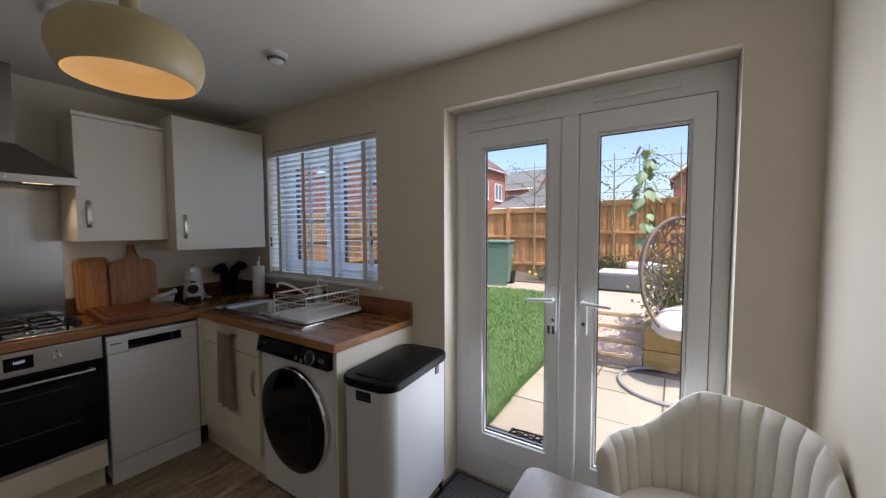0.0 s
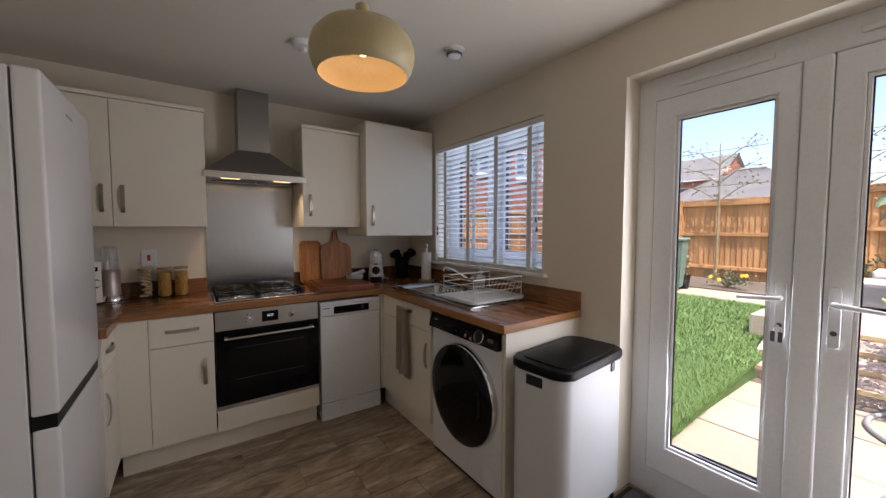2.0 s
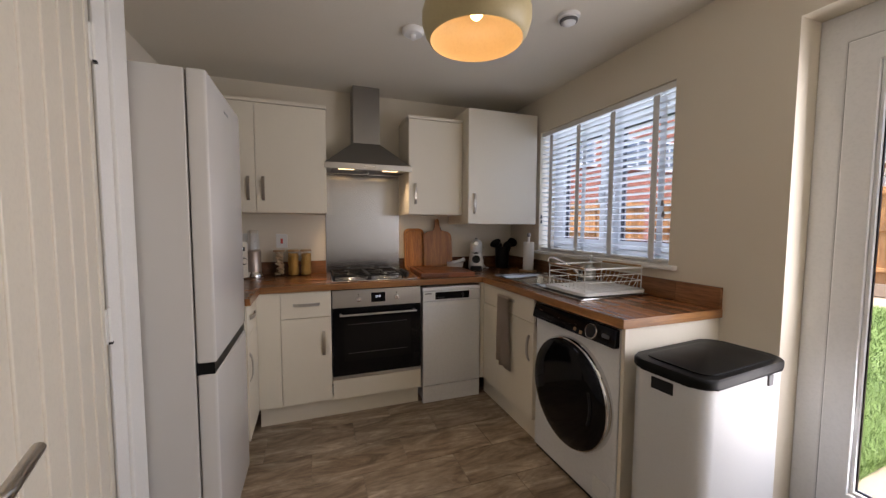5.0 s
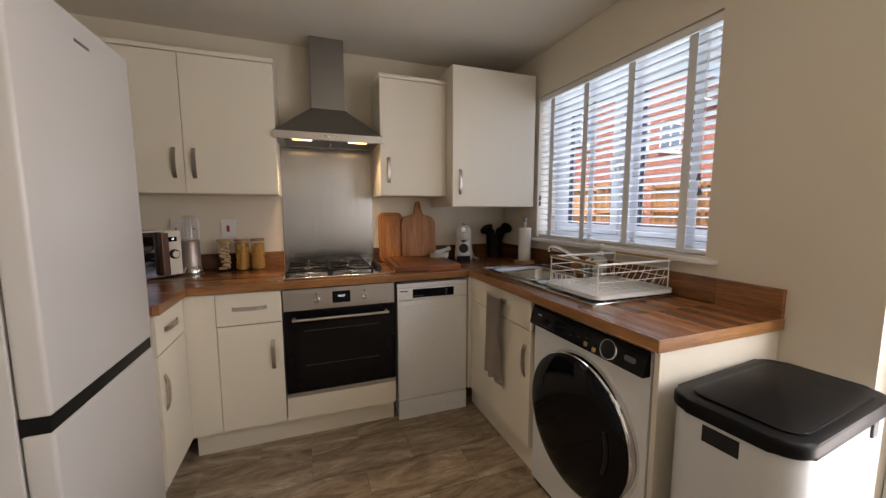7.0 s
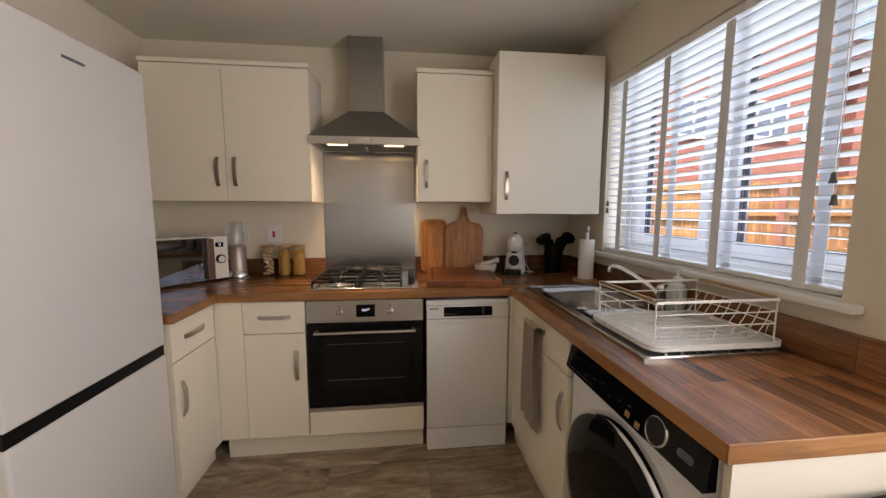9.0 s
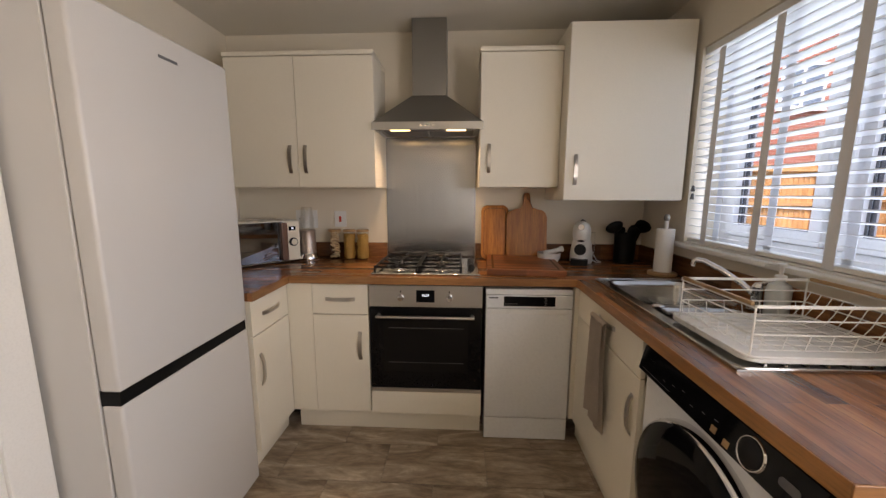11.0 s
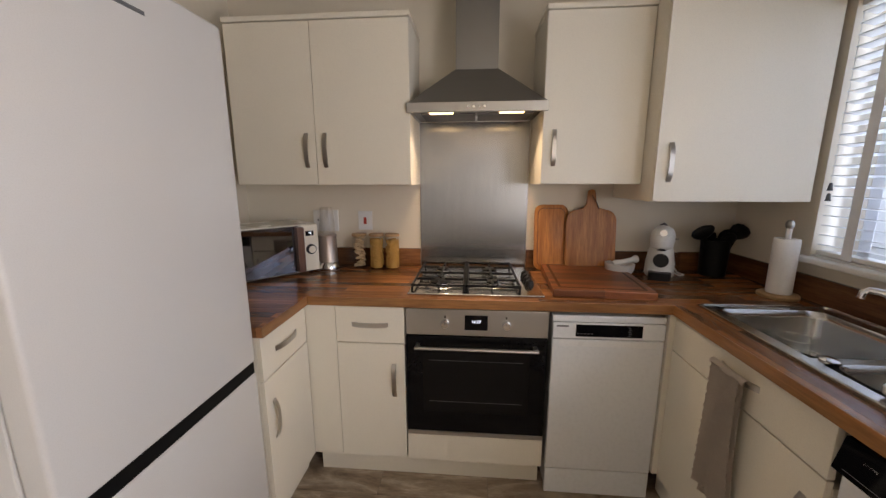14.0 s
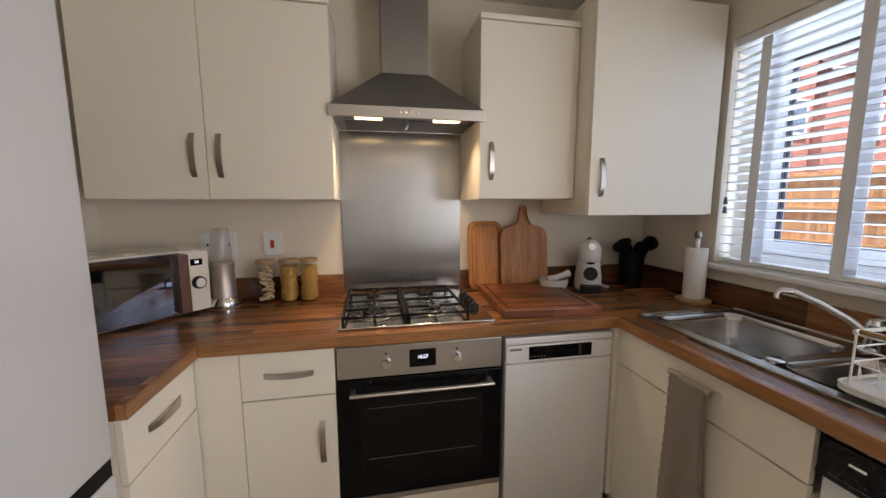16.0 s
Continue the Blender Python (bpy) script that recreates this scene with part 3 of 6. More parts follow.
u = thing("filler_panel", pose(HF, -1.660, 0, 0, 0, 90), "cream panel under the oven", "panel")
part("panel", box(0.002, -0.018, 0.138, 0.598, 0.0, 0.268, 0.0015), M["unit"], u)

# plinths
solid("plinth", box(0.50, -2.10, 0, 0.518, -1.062, 0.136, 0.002), M["unit"], "cream plinth board under the oven run", "plinth")
solid("plinth", box(0.518, -2.19, 0, 0.935, -2.172, 0.136, 0.002), M["unit"], "cream plinth board beside the fridge", "plinth")
solid("plinth", box(0.52, -0.53, 0, 1.245, -0.512, 0.136, 0.002), M["unit"], "cream plinth board under the sink cabinet", "plinth")

# sink cabinet
u = thing("sink_cabinet", pose(0.595, -0.555, 0), "cream sink cabinet with drawer front and one door", "cabinet", "kitchen base units")
carcass(u, 0.65, 0.54, 0.14, 0.70)
dr = front("drawer_front", u, 0.0, 0.722, 0.65, 0.866)
handle(dr, 0.355, 0.812, False, 0.19)
do = front("door", u, 0.0, 0.142, 0.65, 0.720)
handle(do, 0.605, 0.565, True)

solid("corner_filler", box(0.558, -0.594, 0.142, 0.594, -0.556, 0.866, 0.001), M["unit"], "narrow cream filler between dishwasher and sink cabinet", "panel")

# end panel of the sink run
solid("end_panel", box(1.868, -0.565, 0, 1.886, 0, 0.868, 0.001), M["unit"], "cream end panel beside the washing machine", "panel")

# wall cabinets
wall_unit(pose(0.302, -2.519, 0, 0, 0, 90), 0.850, 0.30, 1.371, 2.090, [0.402, 0.448], "cream double-door wall cabinet", [0.357, 0.045])
wall_unit(pose(0.302, -1.077, 0, 0, 0, 90), 0.440, 0.30, 1.373, 2.093, [0.440], "cream single-door wall cabinet beside the hood", [0.052])
wall_unit(pose(0.417, -0.636, 0, 0, 0, 90), 0.614, 0.415, 1.302, 2.186, [0.614], "tall cream cabinet that hides the boiler", [0.055], False)

# worktop
outline = [(0.002, 0.0 - 0.002), (1.897, -0.002), (1.897, -0.588), (0.600, -0.588), (0.600, -2.080), (0.938, -2.080), (0.938, YL + 0.002), (0.002, YL + 0.002)]
bm = bmesh.new()
ov = [bm.verts.new((x, y, TOP)) for x, y in outline]
hole = [bm.verts.new((x, y, TOP)) for x, y in ((0.632, -0.462), (1.228, -0.462), (1.228, -0.098), (0.632, -0.098))]
es = [bm.edges.new((ov[k], ov[(k + 1) % len(ov)])) for k in range(len(ov))] + [bm.edges.new((hole[k], hole[(k + 1) % 4])) for k in range(4)]
bmesh.ops.triangle_fill(bm, use_beauty=True, edges=es)
r = bmesh.ops.extrude_face_region(bm, geom=bm.faces[:])
for g in r["geom"]:
    if isinstance(g, bmesh.types.BMVert):
        g.co.z = TOP - 0.038
wt = solid("worktop", bm, M["topy"], "walnut block-effect laminate worktop round three walls", "worktop")
wt.data.materials.append(M["top"])
for f in wt.data.polygons:
    c = f.center
    if c.x > 0.6 and c.y > -1.0:
        f.material_index = 1

for n_, b_ in enumerate(((1.8975, -0.592, 1.901, -0.003), (0.604, -0.592, 1.8975, -0.5885), (0.6005, -2.0765, 0.604, -0.5885), (0.604, -2.0795, 0.938, -2.0765))):
    part("edge_strip", box(b_[0], b_[1], TOP - 0.039, b_[2], b_[3], TOP + 0.0004, 0.0016), M["edge"] if n_ in (1, 3) else M["edge_y"], wt, "front edge in orange-brown, lightened to paint in the daylight")

# fridge freezer
fr = thing("fridge_freezer", pose(1.540, -2.10, 0, 0, 0, 180), "tall white fridge freezer with black band between doors", "fridge freezer")
part("body", box(0.0, 0.065, 0.03, 0.588, 0.58, 1.815, 0.004), M["fridge"], fr)
up = part("upper_door", box(0.0, 0.0, 0.797, 0.588, 0.060, 1.818, 0.010, 3), M["fridge"], fr, smooth=40)
lo = part("lower_door", box(0.0, 0.0, 0.04, 0.588, 0.060, 0.757, 0.010, 3), M["fridge"], fr, smooth=40)
part("band", box(0.004, 0.006, 0.753, 0.584, 0.062, 0.800), M["blackmat"], fr, "black grip band between the doors")
for k in range(2):
    part("foot", lathe([(0, 0), (0.02, 0), (0.02, 0.032), (0, 0.032)], 12, None, pose(0.06 + 0.47 * k, 0.12, 0)), M["blackp"], fr)
    part("foot", lathe([(0, 0), (0.02, 0), (0.02, 0.032), (0, 0.032)], 12, None, pose(0.06 + 0.47 * k, 0.52, 0)), M["blackp"], fr)
part("logo", box(0.26, -0.0008, 1.745, 0.335, 0.0004, 1.754), M["greyp"], up, "small grey maker's mark")

# ---------- upstands, splashback ----------
solid("upstand", box(0.001, -1.082, TOP + 0.001, 0.019, -0.020, TOP + 0.10, 0.001), M["topy"], "walnut-effect upstand along the worktop's back edge", "upstand")
solid("upstand", box(0.001, YL + 0.02, TOP + 0.001, 0.019, -1.674, TOP + 0.10, 0.001), M["topy"], "walnut-effect upstand behind the storage jars", "upstand")
solid("upstand", box(0.001, -0.019, TOP + 0.001, 1.897, -0.001, TOP + 0.10, 0.001), M["top"], "walnut-effect upstand under the window", "upstand")
solid("upstand", box(0.020, YL + 0.001, TOP + 0.001, 0.938, YL + 0.019, TOP + 0.10, 0.001), M["top"], "walnut-effect upstand beside the fridge", "upstand")
sb = thing("splashback", pose(0, 0, 0), "brushed stainless steel splashback behind the hob", "splashback")
part("panel", box(0.001, -1.672, TOP + 0.001, 0.010, -1.084, 1.694, 0.001), M["splash"], sb)
# chrome strip added to draw the bright line under the hood
part("rolled_edge", box(0.001, -1.672, 1.6945, 0.014, -1.084, 1.7005, 0.0025, 3), M["chrome"], sb, "bright chrome strip added for the shining line at the top")

# ---------- cooker hood ----------
hood = thing("cooker_hood", pose(0, -1.3705, 0, 0, 0, 0), "stainless steel chimney cooker hood with lit lamps", "cooker hood")
HZ = 1.690
part("chimney", box(0.002, -0.100, 1.905, 0.186, 0.100, CEIL - 0.003, 0.002), M["steel"], hood)
bm = bmesh.new()
lo4 = [bm.verts.new(p) for p in ((0.002, -0.308, HZ + 0.042), (0.334, -0.308, HZ + 0.042), (0.334, 0.308, HZ + 0.042), (0.002, 0.308, HZ + 0.042))]
hi4 = [bm.verts.new(p) for p in ((0.002, -0.101, 1.906), (0.187, -0.101, 1.906), (0.187, 0.101, 1.906), (0.002, 0.101, 1.906))]
for k in range(4):
    bm.faces.new((lo4[k], lo4[(k + 1) % 4], hi4[(k + 1) % 4], hi4[k]))
bm.faces.new(hi4)
part("canopy", bm, M["steel"], hood)
bm = box(0.320, -0.312, HZ, 0.338, 0.312, HZ + 0.042, 0.002)
box(0.002, -0.312, HZ, 0.320, -0.296, HZ + 0.042, bm=bm)
box(0.002, 0.296, HZ, 0.320, 0.312, HZ + 0.042, bm=bm)
rim = part("rim", bm, M["steel_h"], hood)
for k in range(4):
    part("button", lathe([(0.0055, 0), (0.0055, 0.004), (0, 0.0045)], 10, None, pose(0.338, -0.036 + 0.024 * k, HZ + 0.022, 0, 90, 0)), M["chrome"], rim)
under = part("underside", box(0.004, -0.296, HZ + 0.012, 0.320, 0.296, HZ + 0.020), M["steel"], hood)
for sgn in (-1, 1):
    part("filter", box(0.03, 0.004 if sgn > 0 else -0.26, HZ + 0.006, 0.245, 0.26 if sgn > 0 else -0.004, HZ + 0.0115, 0.001), M["greyp"], hood, "grey mesh grease filter")
    part("lamp_cover", box(0.262, sgn * 0.16 - 0.055, HZ + 0.002, 0.302, sgn * 0.16 + 0.055, HZ + 0.0115, 0.002), M["hoodglow"], hood, "lit warm lamp cover")
part("latch", box(0.15, -0.006, HZ - 0.012, 0.245, 0.006, HZ + 0.006, 0.002), M["chrome"], hood)
for sgn in (-1, 1):
    hl = area("hood_lamp", look((0.282, -1.3705 + sgn * 0.16, HZ - 0.004), (0.30, -1.3705 + sgn * 0.16, 0.9)), 0.10, 0.04, 0.24, (1.0, 0.78, 0.50))
    hl.data.spread = radians(112)

# ---------- oven details ----------
for kx in (0.170, 0.425):
    kn = part("knob", lathe([(0.019, 0), (0.018, 0.012), (0.015, 0.018), (0, 0.019)], 20, None, pose(kx, -0.0205, 0.800, 90)), M["chrome"], cp, "", 40)
    part("pointer", box(kx - 0.0012, -0.0400, 0.803, kx + 0.0012, -0.0388, 0.814), M["greyp"], kn)
    part("symbol", box(kx - 0.003, -0.0210, 0.826, kx + 0.003, -0.0202, 0.836), M["blackp"], cp)
words("16:27", 0.018, pose(0.300, -0.0226, 0.812, 90), M["digit"], cp, "clock_digits")
bm = tube([(0.045, -0.062, 0.706), (0.555, -0.062, 0.706)], 0.009, 10, flat=0.75)
hd = part("handle_bar", bm, M["steel_h"], oven, "brushed steel door bar")
for kx in (0.055, 0.545):
    part("bracket", box(kx - 0.008, -0.060, 0.699, kx + 0.008, -0.023, 0.713, 0.002), M["steel_h"], hd)
part("inner_window", box(0.075, -0.0250, 0.390, 0.525, -0.0243, 0.670), surf("oven_window", (0.007, 0.007, 0.007), (0.010, 0.009, 0.009), 4, 0.07, bump=0.0, rvar=0.02, spec=0.18), oven, "dark inner oven window")
for rz in (0.442, 0.635):
    part("rack_rail", tube([(0.10, -0.0253, rz), (0.50, -0.0253, rz)], 0.0010, 6), M["greyp"], oven)

# ---------- dishwasher ----------
dw = thing("dishwasher", pose(0.572, -1.048, 0, 0, 0, 90), "slimline freestanding white dishwasher under the worktop", "dishwasher")
part("body", box(0.004, 0.0, 0.03, 0.448, 0.54, 0.830, 0.003), M["applw"], dw)
part("lid", box(0.002, -0.012, 0.822, 0.450, 0.54, 0.850, 0.006), M["applw"], dw)
do = part("door", box(0.004, -0.016, 0.135, 0.448, 0.0, 0.748, 0.006), M["applw"], dw, smooth=40)
part("grip_recess", box(0.03, -0.0165, 0.716, 0.42, -0.010, 0.744, 0.004), M["whitep"], do)
cpn = part("control_panel", box(0.004, -0.017, 0.752, 0.448, 0.0, 0.820, 0.004), M["applw"], dw)
part("display", box(0.095, -0.0185, 0.762, 0.358, -0.0165, 0.814, 0.001), M["blackg"], cpn)
for k in range(5):
    part("indicator", box(0.10 + 0.014 * k, -0.0189, 0.772, 0.107 + 0.014 * k, -0.0184, 0.777), M["greyp"], cpn)
    part("indicator", box(0.300 + 0.004 * (k % 2), -0.0189, 0.768 + 0.009 * k, 0.312 + 0.004 * (k % 2), -0.0184, 0.771 + 0.009 * k), M["greyp"], cpn)
part("logo", box(0.018, -0.0176, 0.802, 0.066, -0.0168, 0.809), M["greyp"], cpn, "small grey maker's mark")
part("kick_panel", box(0.004, -0.012, 0.008, 0.448, 0.02, 0.130, 0.003), M["applw"], dw)
for fx in (0.03, 0.42):
    part("foot", lathe([(0, 0), (0.018, 0), (0.018, 0.03), (0, 0.03)], 10, None, pose(fx, 0.06, 0)), M["blackp"], dw)
    part("foot", lathe([(0, 0), (0.018, 0), (0.018, 0.03), (0, 0.03)], 10, None, pose(fx, 0.48, 0)), M["blackp"], dw)

# ---------- washing machine ----------
wm = thing("washing_machine", pose(1.257, -0.560, 0), "white washing machine with big black porthole door", "washing machine")
part("body", box(0.0, 0.0, 0.02, 0.600, 0.53, 0.850, 0.006), M["applw"], wm)
bm = prism([(-0.030, 0.775), (-0.012, 0.852), (0.0, 0.852), (0.0, 0.775)], 0.004, 0.596, 0.0, 2, None, Matrix(((0, 0, 1, 0), (1, 0, 0, 0), (0, 1, 0, 0), (0, 0, 0, 1))))
pn = part("control_panel", bm, M["blackg"], wm, "glossy black control panel")
MP = Matrix.Translation((0, -0.0215, 0.812)) @ pose(0, 0, 0, 90 - 13.2)
part("dial_ring", lathe([(0.030, 0.0), (0.032, 0.003), (0.034, 0.003), (0.036, 0.0)], 36, None, Matrix.Translation((0.452, 0, 0)) @ MP), M["chrome"], pn, "chrome dial ring", 40)
part("dial", lathe([(0.030, 0.0), (0.029, 0.003), (0.026, 0.0045), (0, 0.005)], 36, None, Matrix.Translation((0.452, 0, 0)) @ MP), M["blackp"], pn, "", 40)
for k in range(6):
    part("legend", moved(box(-0.006, -0.0008, 0.0, 0.006, 0.0008, 0.0008), Matrix.Translation((0.14 + 0.042 * k, 0, 0)) @ MP @ Matrix.Translation((0, -0.012 + 0.008 * (k % 3), 0))), M["greyp"], pn)
part("legend", moved(box(-0.009, -0.008, 0.0, 0.009, 0.008, 0.0008), Matrix.Translation((0.350, 0, 0)) @ MP @ Matrix.Translation((0, -0.018, 0))), M["bamboo"], pn, "small gold energy mark")
part("legend", moved(box(-0.009, -0.008, 0.0, 0.009, 0.008, 0.0008), Matrix.Translation((0.392, 0, 0)) @ MP @ Matrix.Translation((0, -0.024, 0))), M["bamboo"], pn, "small gold energy mark")
part("power_key", moved(prism(round_rect(-0.022, -0.009, 0.022, 0.009, 0.008), 0, 0.001), Matrix.Translation((0.54, 0, 0)) @ MP), M["greyp"], pn)
part("logo", moved(box(-0.014, -0.0026, 0.0, 0.014, 0.0026, 0.0008), Matrix.Translation((0.065, 0, 0)) @ MP @ Matrix.Translation((0, 0.012, 0))), M["chrome"], pn, "small pale maker's mark")
part("drawer_line", moved(box(-0.075, -0.027, 0.0, 0.075, -0.026, 0.0007), Matrix.Translation((0.10, 0, 0)) @ MP), M["greyp"], pn)
DM = Matrix.Translation((0.303, 0.0, 0.462)) @ pose(0, 0, 0, 90)
dd = part("door_ring", lathe([(0.276, -0.004), (0.275, 0.020), (0.270, 0.030), (0.265, 0.032), (0.262, 0.026)], 64, None, DM), M["chrome"], wm, "chrome ring round the porthole", 40)
part("door_glass", lathe([(0.265, 0.020), (0.265, 0.031), (0.248, 0.040), (0.20, 0.048), (0.12, 0.053), (0, 0.055)], 64, None, DM), M["blackg"], dd, "black glossy porthole glass", 50)
part("grip", tube([(0.303 + 0.19 * math.cos(radians(a)), -0.052, 0.462 + 0.20 * math.sin(radians(a))) for a in range(-22, 23, 4)], 0.006, 8), M["blackp"], dd)
part("filter_cover", box(0.47, -0.003, 0.05, 0.57, 0.0, 0.14, 0.002), M["whitep"], wm)
part("plinth", box(0.01, 0.01, 0.0, 0.59, 0.5, 0.02), M["blackp"], wm)

# ---------- waste bin ----------
wb = thing("waste_bin", pose(2.056, -0.322, 0, 0, 0, 5), "tall white metal kitchen bin with black lid", "bin")
bm = prism(round_rect(-0.140, -0.258, 0.140, 0.258, 0.055, 8), 0.098, 0.746, 0.004)
part("body", bm, surf("bin_white_steel", (0.63, 0.64, 0.64), (0.66, 0.67, 0.67), 1.2, 0.46, 0.0, 0.0, 300, rvar=0.02), wb, "", 40)
bm = prism(round_rect(-0.148, -0.266, 0.148, 0.266, 0.060, 8), 0.745, 0.783, 0.012, 3)
ld = part("lid_rim", bm, M["blackmat"], wb, "", 40)
part("lid_flap", prism(round_rect(-0.115, -0.222, 0.124, 0.228, 0.045, 8), 0.7832, 0.788, 0.003), M["blackmat"], ld, "", 40)
part("grip_recess", box(-0.050, -0.2595, 0.688, 0.032, -0.2575, 0.732, 0.0008), M["blackp"], wb, "black recessed grip slot")
for sx in (-1, 1):
    for sy in (-1, 1):
        part("foot", tube([(sx * 0.105, sy * 0.205, 0.102), (sx * 0.120, sy * 0.228, 0.0)], [0.015, 0.008], 10), M["blackp"], wb)
part("pedal_clip", box(0.135, 0.12, 0.70, 0.146, 0.15, 0.74, 0.002), M["greyp"], wb)

# ---------- window and blind ----------
WY = 0.172
w1 = thing("window_1", pose(0, 0, 0), "white plastic casement window behind the blind", "window", "", "structure")


def welded(x0, z0, x1, z1, ix0, iz0, ix1, iz1, y0, y1, bev=0.006):
    """Frame with mitred corners in one piece: outer and inner rectangle, rounded along its edges."""
    bm = bmesh.new()
    rings = [[bm.verts.new((x, y, z)) for x, z in q] for y in (y0, y1)
             for q in (((x0, z0), (x1, z0), (x1, z1), (x0, z1)), ((ix0, iz0), (ix1, iz0), (ix1, iz1), (ix0, iz1)))]
    fo, fi, bo, bi = rings
    for k in range(4):
        q = (k + 1) % 4
        bm.faces.new((fo[k], fo[q], fi[q], fi[k]))
        bm.faces.new((bo[q], bo[k], bi[k], bi[q]))
        bm.faces.new((fo[q], fo[k], bo[k], bo[q]))
        bm.faces.new((fi[k], fi[q], bi[q], bi[k]))
    if bev:
        es = [e for r in rings for e in bm.edges if e.verts[0] in r and e.verts[1] in r]
        bmesh.ops.bevel(bm, geom=es, offset=bev, segments=2, affect="EDGES", profile=0.6)
    return bm


def frame_rect(x0, z0, x1, z1, t, y0, y1, bev=0.006):
    return welded(x0, z0, x1, z1, x0 + t, z0 + t, x1 - t, z1 - t, y0, y1, bev)


part("window_frame", frame_rect(WIN_X0, WIN_Z0, WIN_X1, WIN_Z1, 0.050, WY, WY + 0.07), M["upvc"], w1)
XM = 0.5 * (WIN_X0 + WIN_X1)
part("mullion", box(XM - 0.030, WY, WIN_Z0 + 0.050, XM + 0.030, WY + 0.07, WIN_Z1 - 0.050, 0.006), M["upvc"], w1)
for x0, x1 in ((WIN_X0 + 0.053, XM - 0.033), (XM + 0.033, WIN_X1 - 0.053)):
    z0, z1, t = WIN_Z0 + 0.053, WIN_Z1 - 0.053, 0.052
    sash = part("sash", frame_rect(x0, z0, x1, z1, t, WY - 0.014, WY + 0.055), M["upvc"], w1)
    part("gasket", frame_rect(x0 + t, z0 + t, x1 - t, z1 - t, 0.003, WY + 0.012, WY + 0.0185, 0.0), M["greyp"], sash)
    part("spacer_bar", frame_rect(x0 + t, z0 + t, x1 - t, z1 - t, 0.004, WY + 0.025, WY + 0.040, 0.0), M["greyp"], sash, "dark grey spacer bar round the glazing")
    pn_ = part("pane", box(x0 + t + 0.001, WY + 0.020, z0 + t + 0.001, x1 - t - 0.001, WY + 0.024, z1 - t - 0.001), M["pane_low"], sash)
    pn_.visible_shadow = False
    hx0 = x1 - 0.038 if x0 < XM - 0.2 else x0 + 0.014
    part("window_handle", box(hx0, WY - 0.042, 1.45, hx0 + 0.023, WY - 0.013, 1.57, 0.005), M["upvc"], sash)
part("window_sill", prism(round_rect(WIN_X0 - 0.055, -0.045, WIN_X1 + 0.055, 0.002, 0.012, 4), 1.062, 1.086, 0.008, 3), M["white"], w1)
part("sill_board", box(WIN_X0 + 0.001, 0.001, 1.086, WIN_X1 - 0.001, WY, 1.092), M["white"], w1)

bl = thing("venetian_blind", pose(0, 0.036, 0), "white wooden slatted blind, slats open, with wide tapes", "blind")
BX0, BX1 = WIN_X0 + 0.006, WIN_X1 - 0.006
part("headrail", box(BX0, -0.026, 2.008, BX1, 0.030, 2.042, 0.003), M["white"], bl)
bm = bmesh.new()
own = [(-0.025, -0.0006), (0.0, 0.0010), (0.025, -0.0006), (0.025, -0.0034), (0.0, -0.0018), (-0.025, -0.0034)]
a = [bm.verts.new((BX0 + 0.004, y, z)) for y, z in own]
b = [bm.verts.new((BX1 - 0.004, y, z)) for y, z in own]
for k in range(6):
    bm.faces.new((a[k], a[(k + 1) % 6], b[(k + 1) % 6], b[k]))
bm.faces.new(a[::-1])
bm.faces.new(b)
slat = finish(bm, "slat", surf("white_blind_slat", (0.80, 0.81, 0.82), (0.84, 0.85, 0.86), 5, 0.4, bump=0.03, fine=180))
SLATS = 23
for k in range(SLATS):
    ob = new("slat", slat)
    ob.parent = bl
    ob.matrix_local = pose(0, 0, 1.135 + (1.985 - 1.135) * k / (SLATS - 1), -9 + random.uniform(-1.0, 1.0), random.uniform(-0.08, 0.08), 0)
part("bottom_rail", box(BX0 + 0.004, -0.026, 1.095, BX1 - 0.004, 0.026, 1.112, 0.004), M["white"], bl)
tape = surf("blind_tape", (0.76, 0.77, 0.78), (0.82, 0.83, 0.84), 60, 0.9, bump=0.5, fine=500)
for tx in (0.585, 0.890, 1.200, 1.505):
    part("tape", box(tx - 0.019, -0.0300, 1.094, tx + 0.019, -0.0285, 2.0), tape, bl)
    part("tape", box(tx - 0.019, 0.0285, 1.094, tx + 0.019, 0.0300, 2.0), tape, bl)
for cx, cz in ((0.478, 1.35), (0.478, 1.31), (1.568, 1.40), (1.575, 1.34)):
    part("cord", tube([(cx, -0.034, 1.98), (cx, -0.034, cz + 0.02)], 0.0011, 5), M["white"], bl)
    part("cord_pull", lathe([(0.003, 0.03), (0.006, 0.026), (0.007, 0.012), (0.010, 0.0), (0, -0.001)], 12, None, pose(cx, -0.034, cz)), M["greyp"], bl)

# ---------- patio doors ----------
DY0, DY1 = 0.125, 0.195
dr1 = thing("door_1", pose(0, 0, 0), "closed white plastic glazed double patio doors", "door", "", "structure")
bm = welded(DOOR_X0 + 0.001, 0.0, DOOR_X1 - 0.001, DOOR_Z - 0.001, DOOR_X0 + 0.085, 0.150, DOOR_X1 - 0.060, 1.975, DY0, DY1, 0.006)
part("door_frame", bm, M["upvc"], dr1)
part("door_seal", frame_rect(DOOR_X0 + 0.0845, 0.1495, DOOR_X1 - 0.0595, 1.9755, 0.008, DY0 - 0.0015, DY0 + 0.004, 0.0), M["greyp"], dr1, "dark rubber seal round the leaves")
part("trickle_vent", box(2.30, DY0 - 0.009, 2.016, 2.64, DY0 + 0.001, 2.040, 0.006, 3), M["upvc"], dr1)
part("trickle_vent", box(2.86, DY0 - 0.009, 2.016, 3.20, DY0 + 0.001, 2.040, 0.006, 3), M["upvc"], dr1)


